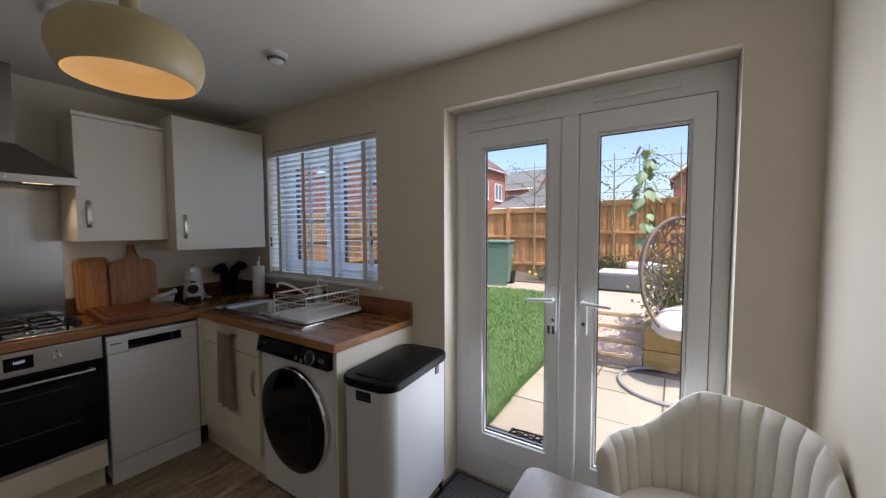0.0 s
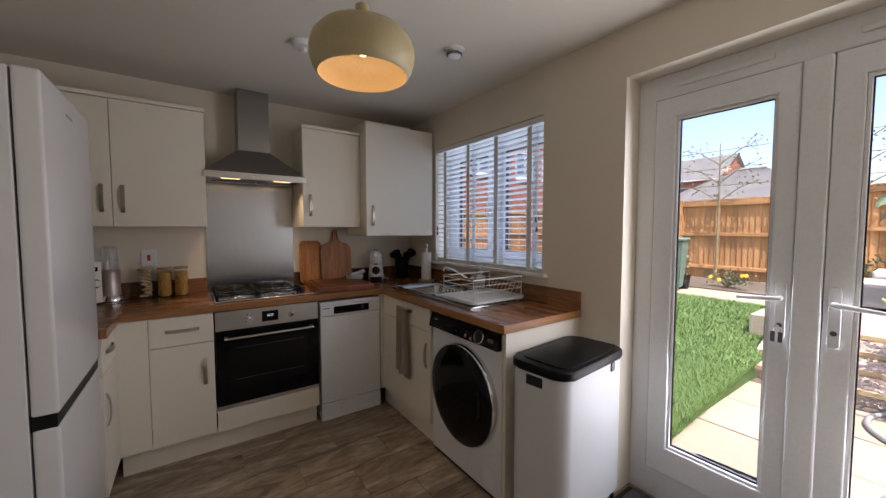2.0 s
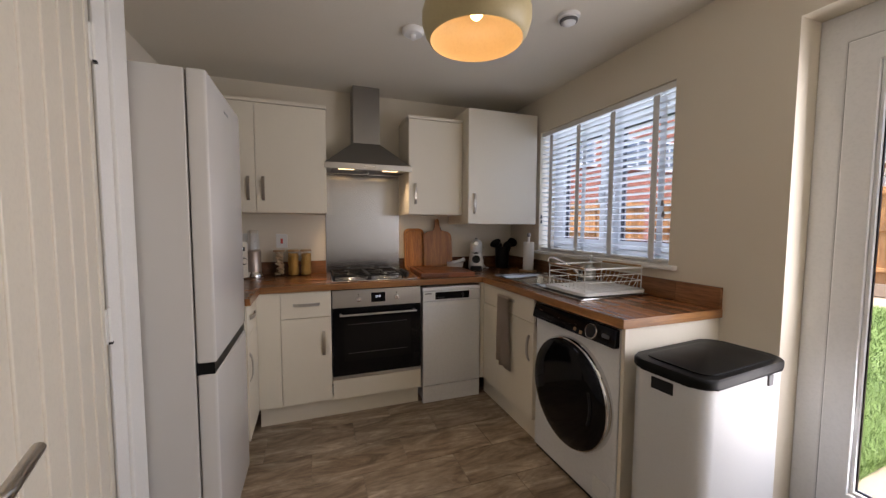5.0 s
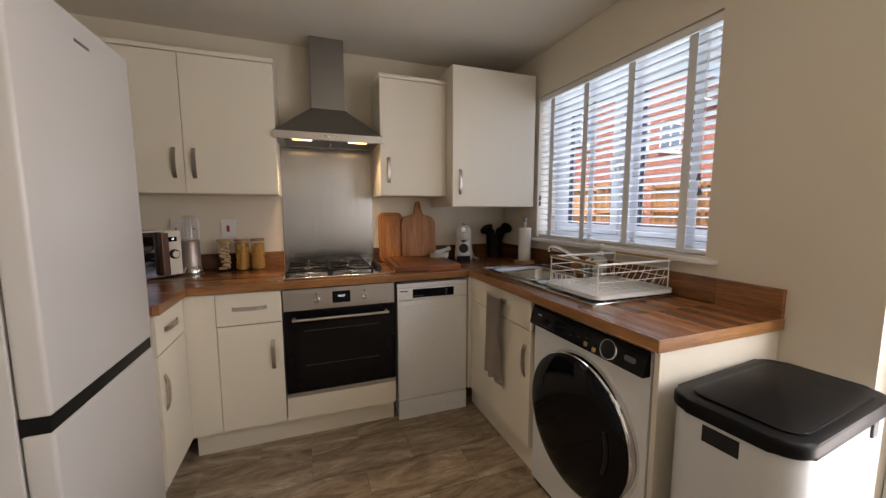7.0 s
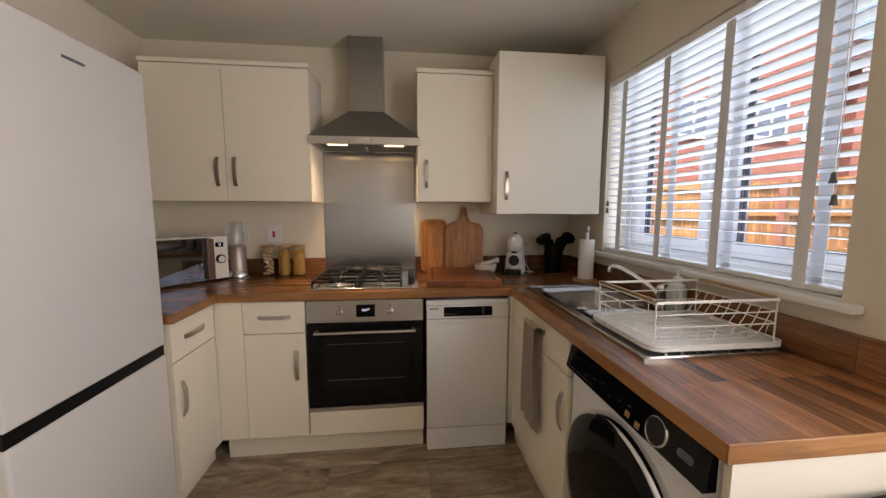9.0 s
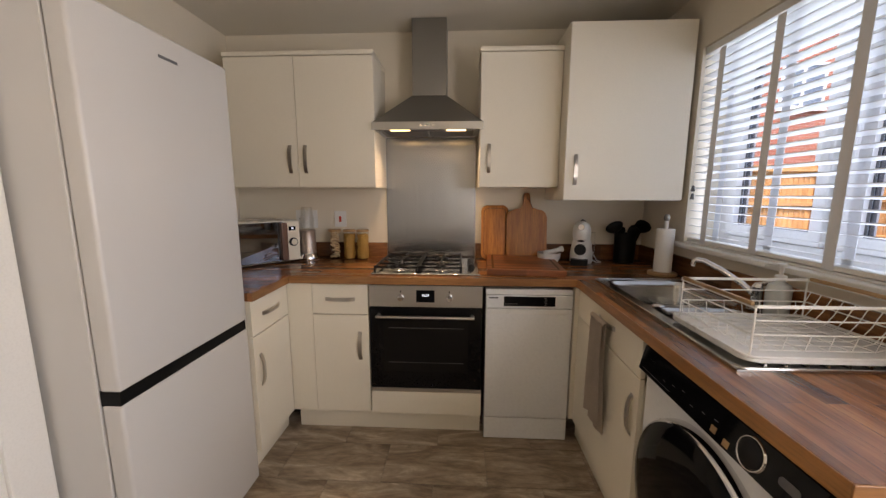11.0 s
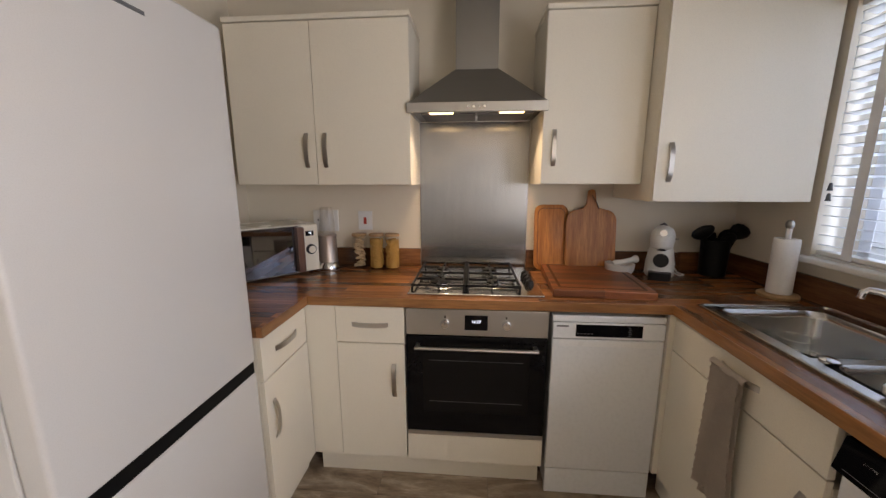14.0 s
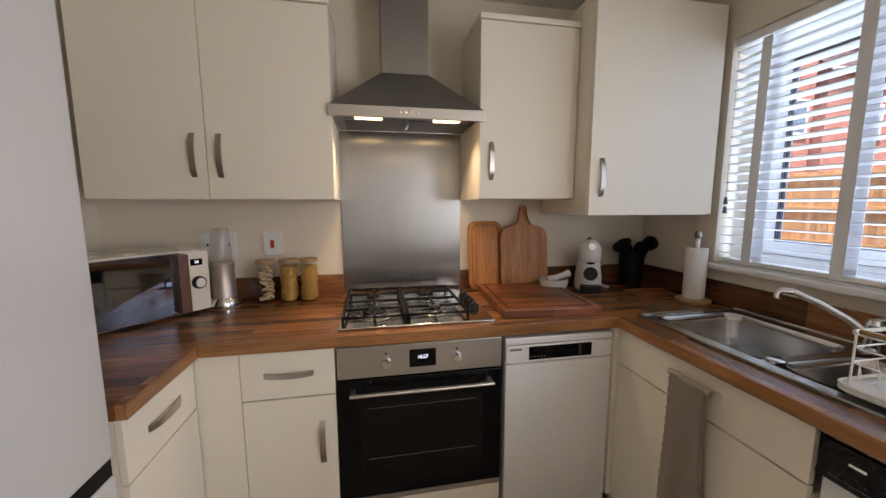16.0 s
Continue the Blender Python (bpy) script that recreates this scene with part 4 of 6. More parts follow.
def leaf(x0, x1, gx0, gx1, z0=0.155, z1=1.970, gz0=0.285, gz1=1.877):
    y0, y1 = DY0 - 0.018, DY1 - 0.012
    bm = welded(x0, z0, x1, z1, gx0, gz0, gx1, gz1, y0, y1, 0.006)
    lf = part("door_leaf", bm, M["upvc"], dr1)
    bm = frame_rect(gx0 + 0.0005, gz0 + 0.0005, gx1 - 0.0005, gz1 - 0.0005, 0.012, y0 + 0.012, y0 + 0.034, 0.004)
    part("glazing_bead", bm, M["upvc"], lf)
    part("gasket", frame_rect(gx0 + 0.0125, gz0 + 0.0125, gx1 - 0.0125, gz1 - 0.0125, 0.004, y0 + 0.026, y0 + 0.034, 0.0), M["blackp"], lf)
    pn_ = part("pane", box(gx0 + 0.004, y0 + 0.036, gz0 + 0.004, gx1 - 0.004, y0 + 0.040, gz1 - 0.004), M["pane"], lf)
    pn_.visible_shadow = False
    return lf


lfL = leaf(2.212, 2.722, 2.299, 2.658)
lfR = leaf(2.806, 3.318, 2.880, 3.243)
part("astragal", box(2.724, DY0 - 0.030, 0.155, 2.804, DY1 - 0.012, 1.970, 0.010, 3), M["upvc"], dr1)
for hx, sg, lf in ((2.694, -1, lfL), (2.838, 1, lfR)):
    y = DY0 - 0.018
    plate = part("handle_plate", prism(round_rect(hx - 0.016, 0.93, hx + 0.016, 1.15, 0.012, 4), 0, 0.010, 0.003, 2, None, Matrix(((1, 0, 0, 0), (0, 0, -1, y), (0, 1, 0, 0), (0, 0, 0, 1)))), M["upvc"], lf)
    part("lever", tube([(hx, y - 0.008, 1.09), (hx, y - 0.045, 1.09), (hx + sg * 0.02, y - 0.052, 1.09), (hx + sg * 0.125, y - 0.052, 1.082)], [0.010, 0.010, 0.010, 0.007], 8), M["upvc"], plate, "", 50)
    part("keyhole", lathe([(0.009, 0), (0.009, 0.003), (0, 0.003)], 12, None, pose(hx, y - 0.010, 0.985, 90)), M["greyp"], plate)
ky = thing("keys", pose(2.694, DY0 - 0.032, 0.985), "small metal keys hanging in the patio door lock", "keys")
part("key", box(-0.004, -0.025, -0.004, 0.004, 0.0, 0.004, 0.001), M["chrome"], ky)
part("key_ring", tube([(0.012 * math.cos(radians(a)), -0.022, -0.012 + 0.012 * math.sin(radians(a))) for a in range(0, 360, 30)], 0.0014, 6, True), M["chrome"], ky)
for a in (-0.012, 0.010):
    part("spare_key", box(a - 0.007, -0.024, -0.062, a + 0.007, -0.021, -0.022, 0.001), M["greyp"], ky)

# ---------- internal door beside the fridge ----------
d2 = thing("door_2", pose(1.735, YD + 0.004, 0, 0, 0, 13.3), "white panelled cottage-style door standing slightly ajar", "door", "", "structure")
# ivory paint, darkened in colour for the weak light on this door
cream = surf("dimmed_ivory_door_paint", (0.66, 0.61, 0.505), (0.70, 0.65, 0.545), 3, 0.45, bump=0.02, fine=120, rvar=0.05)
part("door_slab", box(0.0, -0.040, 0.006, 0.850, 0.004, 2.000, 0.002), cream, d2)
for k in range(8):
    u_ = 0.058 + 0.105 * k
    part("bead", tube([(u_, 0.004, 0.03), (u_, 0.004, 1.975)], 0.0040, 8, flat=0.55), cream, d2, "", 60)
for hz in (0.25, 1.00, 1.78):
    hg = part("hinge", box(-0.014, -0.004, hz - 0.05, 0.012, 0.007, hz + 0.05, 0.002), M["white"], d2)
    part("hinge_pin", tube([(-0.006, 0.010, hz - 0.052), (-0.006, 0.010, hz + 0.052)], 0.006, 8), M["white"], hg)
    # solid dark block painting the shade in the gap by the hinge
    part("hinge_gap", box(-0.013, 0.0072, hz - 0.052, 0.002, 0.016, hz - 0.046), M["dark"], hg)
lv = part("lever", tube([(0.795, 0.005, 0.99), (0.795, 0.052, 0.99), (0.780, 0.056, 0.99), (0.685, 0.056, 0.994)], [0.009, 0.009, 0.009, 0.008], 10), M["nickel"], d2, "satin nickel lever handle", 50)
part("rose", lathe([(0.026, 0), (0.026, 0.008), (0.022, 0.010), (0, 0.010)], 20, None, pose(0.795, 0.006, 0.99, -90)), M["nickel"], lv)
bm = box(1.553, YD + 0.001, 0, 1.650, YD + 0.020, 2.11, 0.005)
box(1.650, YD + 0.001, 0, 1.719, YD + 0.010, 2.04, 0.003, bm=bm)
box(2.601, YD + 0.001, 0, 2.690, YD + 0.020, 2.11, 0.005, bm=bm)
box(1.650, YD + 0.001, 2.04, 2.601, YD + 0.020, 2.11, 0.005, bm=bm)
structure("trim", bm, M["white"], "white painted door architrave", "architrave")

# ---------- pendant, ceiling fittings ----------
PZ = 1.812
pe = thing("pendant_lamp", pose(2.036, -1.320, PZ), "mustard enamel dome pendant lamp, lit inside", "pendant lamp")
outer = [(0.134, 0.0), (0.140, 0.004), (0.150, 0.024), (0.158, 0.055), (0.158, 0.082), (0.150, 0.112), (0.130, 0.138), (0.100, 0.155), (0.060, 0.164), (0.030, 0.168), (0.024, 0.178), (0.021, 0.200), (0.021, 0.235), (0, 0.236)]
outer = [(r_ * 0.97, z_ * 0.86) for r_, z_ in outer]
part("shade", lathe(outer, 56), M["pend"], pe, "", 40)
inner = [(0.134, 0.0), (0.137, 0.004), (0.147, 0.026), (0.154, 0.056), (0.154, 0.081), (0.146, 0.109), (0.127, 0.134), (0.098, 0.150), (0.060, 0.159), (0.0, 0.163)]
inner = [(r_ * 0.97, z_ * 0.86) for r_, z_ in inner]
part("lining", lathe(inner[::-1], 56), M["pend_in"], pe, "pale gold lining of the shade", 40)
bu = part("bulb", lathe([(0, 0.058), (0.009, 0.060), (0.016, 0.067), (0.019, 0.077), (0.017, 0.088), (0.012, 0.100), (0.011, 0.107), (0, 0.108)], 24), M["bulb"], pe, "glowing warm filament bulb", 60)
part("bulb_cap", lathe([(0.014, 0.106), (0.015, 0.138), (0, 0.138)], 16), M["nickel"], pe)
part("cable", tube([(0, 0, 0.200), (0, 0, CEIL - PZ - 0.03)], 0.0035, 8), M["whitep"], pe)
part("ceiling_rose", lathe([(0.0, CEIL - PZ - 0.070), (0.012, CEIL - PZ - 0.068), (0.016, CEIL - PZ - 0.045), (0.044, CEIL - PZ - 0.036), (0.050, CEIL - PZ - 0.020), (0.050, CEIL - PZ - 0.001)], 28), M["whitep"], pe, "white plastic ceiling rose", 40)
pl = new("pendant_bulb_light", bpy.data.lights.new("pendant_bulb_light", "POINT"))
pl.data.energy, pl.data.color, pl.data.shadow_soft_size = 0.30, (1.0, 0.73, 0.44), 0.03
pl.location = (2.036, -1.320, PZ + 0.012)
sa = thing("smoke_alarm", pose(1.462, -0.552, CEIL - 0.001), "round white plastic smoke alarm on the ceiling", "smoke alarm")
part("base", lathe([(0.0, -0.012), (0.052, -0.012), (0.055, 0.0)], 28), M["whitep"], sa, "", 40)
part("dome", lathe([(0, -0.045), (0.020, -0.044), (0.034, -0.036), (0.040, -0.0125), (0, -0.0124)], 28), M["whitep"], sa, "", 40)
part("grille", lathe([(0.036, -0.034), (0.042, -0.030), (0.044, -0.022), (0.038, -0.020)], 28), M["greyp"], sa)
sa = thing("heat_alarm", pose(1.068, -1.243, CEIL - 0.001), "round white plastic heat alarm on the ceiling", "heat alarm")
part("base", lathe([(0, -0.026), (0.048, -0.025), (0.058, -0.014), (0.060, 0.0)], 28), M["whitep"], sa, "", 40)
part("sensor", lathe([(0, -0.050), (0.012, -0.048), (0.016, -0.026)], 16), M["whitep"], sa, "", 40)

# ---------- hob ----------
hb = thing("gas_hob", pose(0.305, -1.366, TOP), "stainless steel four-burner gas hob with iron pan supports", "hob")
part("tray", box(-0.250, -0.290, 0.0005, 0.250, 0.290, 0.010, 0.006, 3), M["sink"], hb, "", 40)
for bx, by, r in ((-0.125, -0.165, 0.034), (0.115, -0.160, 0.048), (-0.125, 0.075, 0.040), (0.115, 0.078, 0.028)):
    br = part("burner", lathe([(r + 0.022, 0.010), (r + 0.018, 0.013), (r, 0.015), (r, 0.024), (r - 0.004, 0.026), (0, 0.026)], 28, None, pose(bx, by, 0)), M["sink"], hb, "", 40)
    part("burner_cap", lathe([(r - 0.003, 0.0262), (r - 0.002, 0.031), (r - 0.008, 0.034), (0, 0.0345)], 28, None, pose(bx, by, 0)), M["blackm"], br, "black burner cap", 40)
for cy in (-0.160, 0.077):
    bm = bmesh.new()
    hw, hd, z = 0.112, 0.222, 0.037
    tube([(-hd, cy - hw, z), (hd, cy - hw, z), (hd, cy + hw, z), (-hd, cy + hw, z)], 0.0072, 6, True, bm=bm)
    tube([(0, cy - hw, z), (0, cy + hw, z)], 0.0062, 6, bm=bm)
    for bx in (-0.12, 0.115):
        for ang in (0, 90, 180, 270):
            dx, dy = math.cos(radians(ang)), math.sin(radians(ang))
            e = (hd - abs(bx) if (dx * bx > 0) else abs(bx)) if abs(dx) > 0.5 else hw
            tube([(bx + dx * 0.022, cy + dy * 0.022, z), (bx + dx * e, cy + dy * e, z)], 0.0060, 6, bm=bm)
    for sx in (-1, 1):
        for sy in (-1, 1):
            tube([(sx * hd, cy + sy * hw, z), (sx * hd, cy + sy * hw, 0.010)], 0.0055, 6, bm=bm)
    part("pan_support", bm, M["blackm"], hb, "black cast iron pan support", 50)
for k in range(4):
    kx = -0.06 + 0.055 * k
    kb = part("knob", lathe([(0.020, 0.0102), (0.019, 0.018), (0.016, 0.034), (0.013, 0.036), (0, 0.036)], 20, None, pose(kx, 0.247, 0)), M["blackp"], hb, "black control knob", 40)
    part("knob_grip", box(kx - 0.015, 0.243, 0.034, kx + 0.015, 0.251, 0.042, 0.002), M["blackp"], kb)

# ---------- sink, tap ----------
sk = thing("kitchen_sink", pose(0, 0, TOP), "inset stainless steel sink with one and a half bowls", "sink")
SX0, SX1, SY0, SY1 = 0.600, 1.552, -0.506, -0.036


def bowl(x0, x1, y0, y1, depth, r=0.045):
    """Open rounded basin."""
    bm = bmesh.new()
    rings = []
    for inset, z, rr in ((-0.006, 0.0055, r + 0.006), (0.0, 0.002, r), (0.004, -0.02, r), (0.010, -depth + 0.03, r), (0.022, -depth + 0.008, r), (0.045, -depth, r * 0.7)):
        rings.append([bm.verts.new((x, y, z)) for x, y in round_rect(x0 + inset, y0 + inset, x1 - inset, y1 - inset, rr, 6)])
    for a, b in zip(rings, rings[1:]):
        for k in range(len(a)):
            bm.faces.new((a[k], a[(k + 1) % len(a)], b[(k + 1) % len(a)], b[k]))
    bm.faces.new(rings[-1])
    return bm


bm = bmesh.new()
for a in ((SX0, SY0, SX1, -0.460), (SX0, -0.100, SX1, SY1), (SX0, -0.460, 0.640, -0.100), (1.030, -0.460, 1.062, -0.100), (1.222, -0.460, SX1, -0.100)):
    box(a[0], a[1], 0.0008, a[2], a[3], 0.006, bm=bm)
part("deck", bm, M["sink"], sk)
bm2 = bmesh.new()
tube([(x, y, 0.007) for x, y in round_rect(SX0 + 0.004, SY0 + 0.004, SX1 - 0.004, SY1 - 0.004, 0.02, 4)], 0.004, 6, True, bm=bm2)
part("rim", bm2, M["sink"], sk, "", 60)
part("main_bowl", bowl(0.646, 1.024, -0.454, -0.106, 0.165), M["sink"], sk, "", 60)
part("half_bowl", bowl(1.068, 1.216, -0.440, -0.150, 0.10), M["sink"], sk, "", 60)
for k in range(7):
    y = -0.42 + 0.05 * k
    part("drainer_rib", tube([(1.262, y, 0.0062), (1.290, y, 0.0078), (1.50, y, 0.0078), (1.525, y, 0.0062)], 0.005, 6), M["sink"], sk, "", 60)
part("plug_hole", lathe([(0.040, -0.1645), (0.036, -0.1600), (0.020, -0.1640), (0, -0.1642)], 24, None, pose(0.835, -0.28, 0)), M["chrome"], sk, "", 40)
part("overflow_cap", lathe([(0.022, 0.006), (0.022, 0.010), (0.017, 0.013), (0, 0.013)], 20, None, pose(1.045, -0.425, 0)), M["chrome"], sk, "", 40)
tp = thing("mixer_tap", pose(1.045, -0.070, TOP + 0.006), "chrome kitchen mixer tap with long swivel spout", "tap")
part("tap_body", lathe([(0.030, 0.0), (0.030, 0.006), (0.022, 0.012), (0.020, 0.070), (0.022, 0.080), (0.014, 0.094), (0, 0.096)], 24), M["chrome"], tp, "", 40)
part("spout", tube([(-0.010, -0.008, 0.050), (-0.040, -0.03, 0.082), (-0.095, -0.075, 0.124), (-0.142, -0.112, 0.150), (-0.162, -0.128, 0.152), (-0.170, -0.134, 0.143), (-0.172, -0.136, 0.124)], [0.012, 0.011, 0.0105, 0.0105, 0.0105, 0.011, 0.011], 12), M["chrome"], tp, "", 60)
part("tap_lever", tube([(0, 0, 0.09), (0.03, 0.01, 0.105), (0.075, 0.018, 0.112)], [0.009, 0.007, 0.006], 8), M["chrome"], tp, "", 50)
sg = thing("drinking_glass", pose(0.728, -0.240, TOP - 0.162), "short wide clear glass standing in the sink", "glass")
part("bowl", lathe([(0, 0.0), (0.036, 0.0), (0.040, 0.006), (0.050, 0.095), (0.0512, 0.098), (0.049, 0.0985), (0.0475, 0.095), (0.037, 0.010), (0, 0.008)], 32), thin_pane("tumbler_glass", (0.86, 0.88, 0.88), 2.0), sg, "", 40)
# chrome ring added as the rim's glint, so the clear glass shows
part("rim", tube([(0.0502 * math.cos(radians(a)), 0.0502 * math.sin(radians(a)), 0.098) for a in range(0, 360, 12)], 0.0013, 6, True), M["chrome"], sg, "chrome ring standing in for the glint on the glass rim", 60)

# soap bottle
sb = thing("soap_dispenser", pose(1.130, -0.072, TOP + 0.0065), "clear soap bottle with white pump and pale soap", "soap dispenser")
part("bottle", lathe([(0, 0.0), (0.034, 0.0), (0.036, 0.004), (0.036, 0.095), (0.030, 0.112), (0.015, 0.120), (0.015, 0.130), (0, 0.130)], 24), surf("soap_bottle", (0.55, 0.58, 0.56), (0.62, 0.65, 0.63), 8, 0.15, bump=0.0, coat=0.5), sb, "", 40)
pm = part("pump", lathe([(0.017, 0.128), (0.017, 0.142), (0.006, 0.146), (0.006, 0.170), (0.014, 0.172), (0.014, 0.184), (0, 0.186)], 18), M["whitep"], sb, "white pump head", 40)
part("nozzle", tube([(0, 0, 0.178), (-0.045, -0.012, 0.176), (-0.052, -0.014, 0.168)], 0.005, 8), M["whitep"], pm)

# dish rack
dk = thing("dish_rack", pose(1.366, -0.258, TOP + 0.012), "white wire dish rack with bamboo rails on its drip tray", "dish rack")
bm = prism(round_rect(-0.168, -0.215, 0.168, 0.215, 0.03, 5), 0.004, 0.014, 0.004)
ty = part("drip_tray", bm, M["whitep"], dk, "", 40)
part("tray_lip", tube([(x, y, 0.018) for x, y in round_rect(-0.166, -0.213, 0.166, 0.213, 0.03, 5)], 0.004, 6, True), M["whitep"], ty)
WX, WY2, RIM = 0.150, 0.196, 0.146


def wire(pts, r=0.0022, closed=False, name="wire"):
    return part(name, tube(pts, r, 6, closed), M["white"], dk)


for z, r in ((0.106, 0.0020), (0.070, 0.0020)):
    wire([(x, y, z) for x, y in round_rect(-WX, -WY2, WX, WY2, 0.02, 4)], r, True, "rim_wire")
for sx in (-1, 1):
    part("end_strip", box(sx * WX - 0.0035, -WY2, RIM - 0.008, sx * WX + 0.0035, WY2, RIM, 0.002), M["white"], dk)
    part("bamboo_rail", box(-WX + 0.010, sx * WY2 - 0.005, RIM - 0.005, WX - 0.010, sx * WY2 + 0.005, RIM + 0.006, 0.003), M["bamboo"], dk, "bamboo carrying rail")
    wire([(-WX, sx * WY2, RIM - 0.008), (WX, sx * WY2, RIM - 0.008)], 0.0024, False, "side_wire")
    for sy in (-1, 1):
        wire([(sx * (WX - 0.003), sy * (WY2 - 0.003), RIM - 0.004), (sx * (WX - 0.003), sy * (WY2 - 0.003), 0.012)], 0.0024, False, "post")
for k in range(7):
    y = -0.168 + 0.056 * k
    wire([(-WX, y, 0.070), (-WX + 0.010, y, 0.026), (WX - 0.010, y, 0.026), (WX, y, 0.070)], 0.0012)
for k in range(9):
    x = -0.132 + 0.033 * k
    # hooked plate holders along the back
    wire([(x, -WY2, 0.070), (x, -WY2, 0.040), (x, -WY2 + 0.02, 0.023), (x, WY2 - 0.075, 0.023), (x, WY2 - 0.045, 0.032), (x, WY2 - 0.022, 0.062), (x, WY2, 0.108)], 0.0014)

# kitchen roll
kr = thing("kitchen_roll", pose(0.455, -0.100, TOP), "white kitchen paper roll on a round bamboo stand", "kitchen roll")
part("stand_base", lathe([(0, 0.0), (0.068, 0.0), (0.070, 0.004), (0.070, 0.013), (0.066, 0.016), (0, 0.016)], 32), M["bamboo"], kr, "", 40)
part("paper", lathe([(0.020, 0.018), (0.041, 0.018), (0.043, 0.022), (0.043, 0.242), (0.041, 0.246), (0.020, 0.246)], 40), M["paper"], kr, "", 40)
part("pole", lathe([(0.010, 0.016), (0.010, 0.290), (0.0, 0.291)], 14), M["white"], kr, "", 40)
part("knob", lathe([(0.010, 0.288), (0.014, 0.296), (0.015, 0.308), (0.010, 0.320), (0, 0.323)], 16), M["steel"], kr, "steel ball knob", 40)

# utensil pot
up_ = thing("utensil_holder", pose(0.105, -0.150, TOP), "black utensil pot with black spoons and spatulas", "utensil holder")
part("pot", lathe([(0, 0.0), (0.055, 0.0), (0.059, 0.004), (0.064, 0.185), (0.060, 0.185), (0.055, 0.01), (0, 0.008)], 28), M["blackmat"], up_, "", 40)
for k, (ax, ay, hz, w) in enumerate(((0.02, -0.070, 0.235, 0.054), (0.0, -0.03, 0.205, 0.034), (-0.01, 0.045, 0.215, 0.036), (0.02, 0.080, 0.240, 0.058), (0.045, 0.02, 0.205, 0.036))):
    ut = part("utensil_stem", tube([(ax * 0.2, ay * 0.2, 0.02), (ax, ay, hz - 0.04)], 0.006, 8), M["blackmat"], up_)
    hm = Matrix.Translation((ax * 1.15, ay * 1.15, hz - 0.01)) @ pose(0, 0, 0, -ay * 420, 25, 0)
    part("utensil_head", lathe([(0, -0.045), (w * 0.45, -0.040), (w * 0.85, -0.020), (w, 0.002), (w * 0.85, 0.022), (w * 0.4, 0.034), (0, 0.036)], 16, None, hm @ Matrix.Diagonal((0.35, 1, 1, 1))), M["blackmat"], ut, "", 50)

# coffee machine
cf = thing("coffee_machine", pose(0.150, -0.432, TOP, 0, 0, 66) @ Matrix.Scale(1.08, 4), "small rounded white capsule coffee machine", "coffee machine")
part("body", lathe([(0, 0.0), (0.058, 0.0), (0.066, 0.01), (0.064, 0.06), (0.056, 0.115), (0.046, 0.150), (0.04, 0.16), (0, 0.162)], 32, None, pose(0, 0.02, 0) @ Matrix.Diagonal((0.95, 1.15, 1, 1))), M["whitep"], cf, "", 40)
hdp = part("head", lathe([(0, 0.135), (0.036, 0.136), (0.046, 0.148), (0.050, 0.175), (0.048, 0.205), (0.038, 0.228), (0.018, 0.240), (0, 0.242)], 32, None, pose(0, -0.012, 0)), M["whitep"], cf, "", 50)
part("badge", lathe([(0.016, 0), (0.015, 0.002), (0, 0.002)], 18, None, pose(0, -0.0565, 0.212, 74)), M["chrome"], hdp, "round chrome badge")
part("lever", tube([(-0.012, 0.02, 0.238), (0, 0.0, 0.250), (0.012, 0.02, 0.238)], 0.005, 8), M["greyp"], hdp)
part("panel", lathe([(0.032, 0.0), (0.031, 0.004), (0, 0.005)], 28, None, pose(0, -0.0535, 0.085, 86)), M["blackp"], cf, "round black front panel", 40)
part("drip_tray", prism(round_rect(-0.045, -0.095, 0.045, -0.035, 0.018, 5), 0.0, 0.034, 0.004), M["blackp"], cf, "black drip tray", 40)
part("nozzle", lathe([(0.018, 0.128), (0.022, 0.140), (0, 0.141)], 16, None, pose(0, -0.03, 0)), M["blackp"], cf)
part("water_tank", prism(round_rect(0.038, 0.02, 0.068, 0.075, 0.010, 4), 0.05, 0.175, 0.004), M["glass"], cf, "clear water tank")
part("power_cord", tube([(0.05, 0.05, 0.02), (0.085, 0.03, 0.006), (0.105, 0.06, 0.005), (0.08, 0.10, 0.006), (0.05, 0.125, 0.05)], 0.0035, 8), M["whitep"], cf)

# mortar and pestle
mo = thing("mortar", pose(0.150, -0.628, TOP) @ Matrix.Scale(1.18, 4), "white marble mortar with its pestle laid in it", "mortar")
part("bowl", lathe([(0, 0.0), (0.040, 0.0), (0.045, 0.006), (0.058, 0.03), (0.060, 0.055), (0.055, 0.056), (0.048, 0.035), (0.02, 0.018), (0, 0.016)], 32), M["marble"], mo, "", 40)
pt = thing("pestle", pose(0.150, -0.625, TOP + 0.058, 0, 0, 0), "white marble pestle resting across the mortar", "pestle")
part("rod", lathe([(0, -0.060), (0.017, -0.057), (0.021, -0.042), (0.015, -0.01), (0.014, 0.04), (0.020, 0.056), (0.016, 0.066), (0, 0.068)], 18, None, pose(0, 0.02, 0.014, -74, 0, 0)), M["marble"], pt, "", 50)

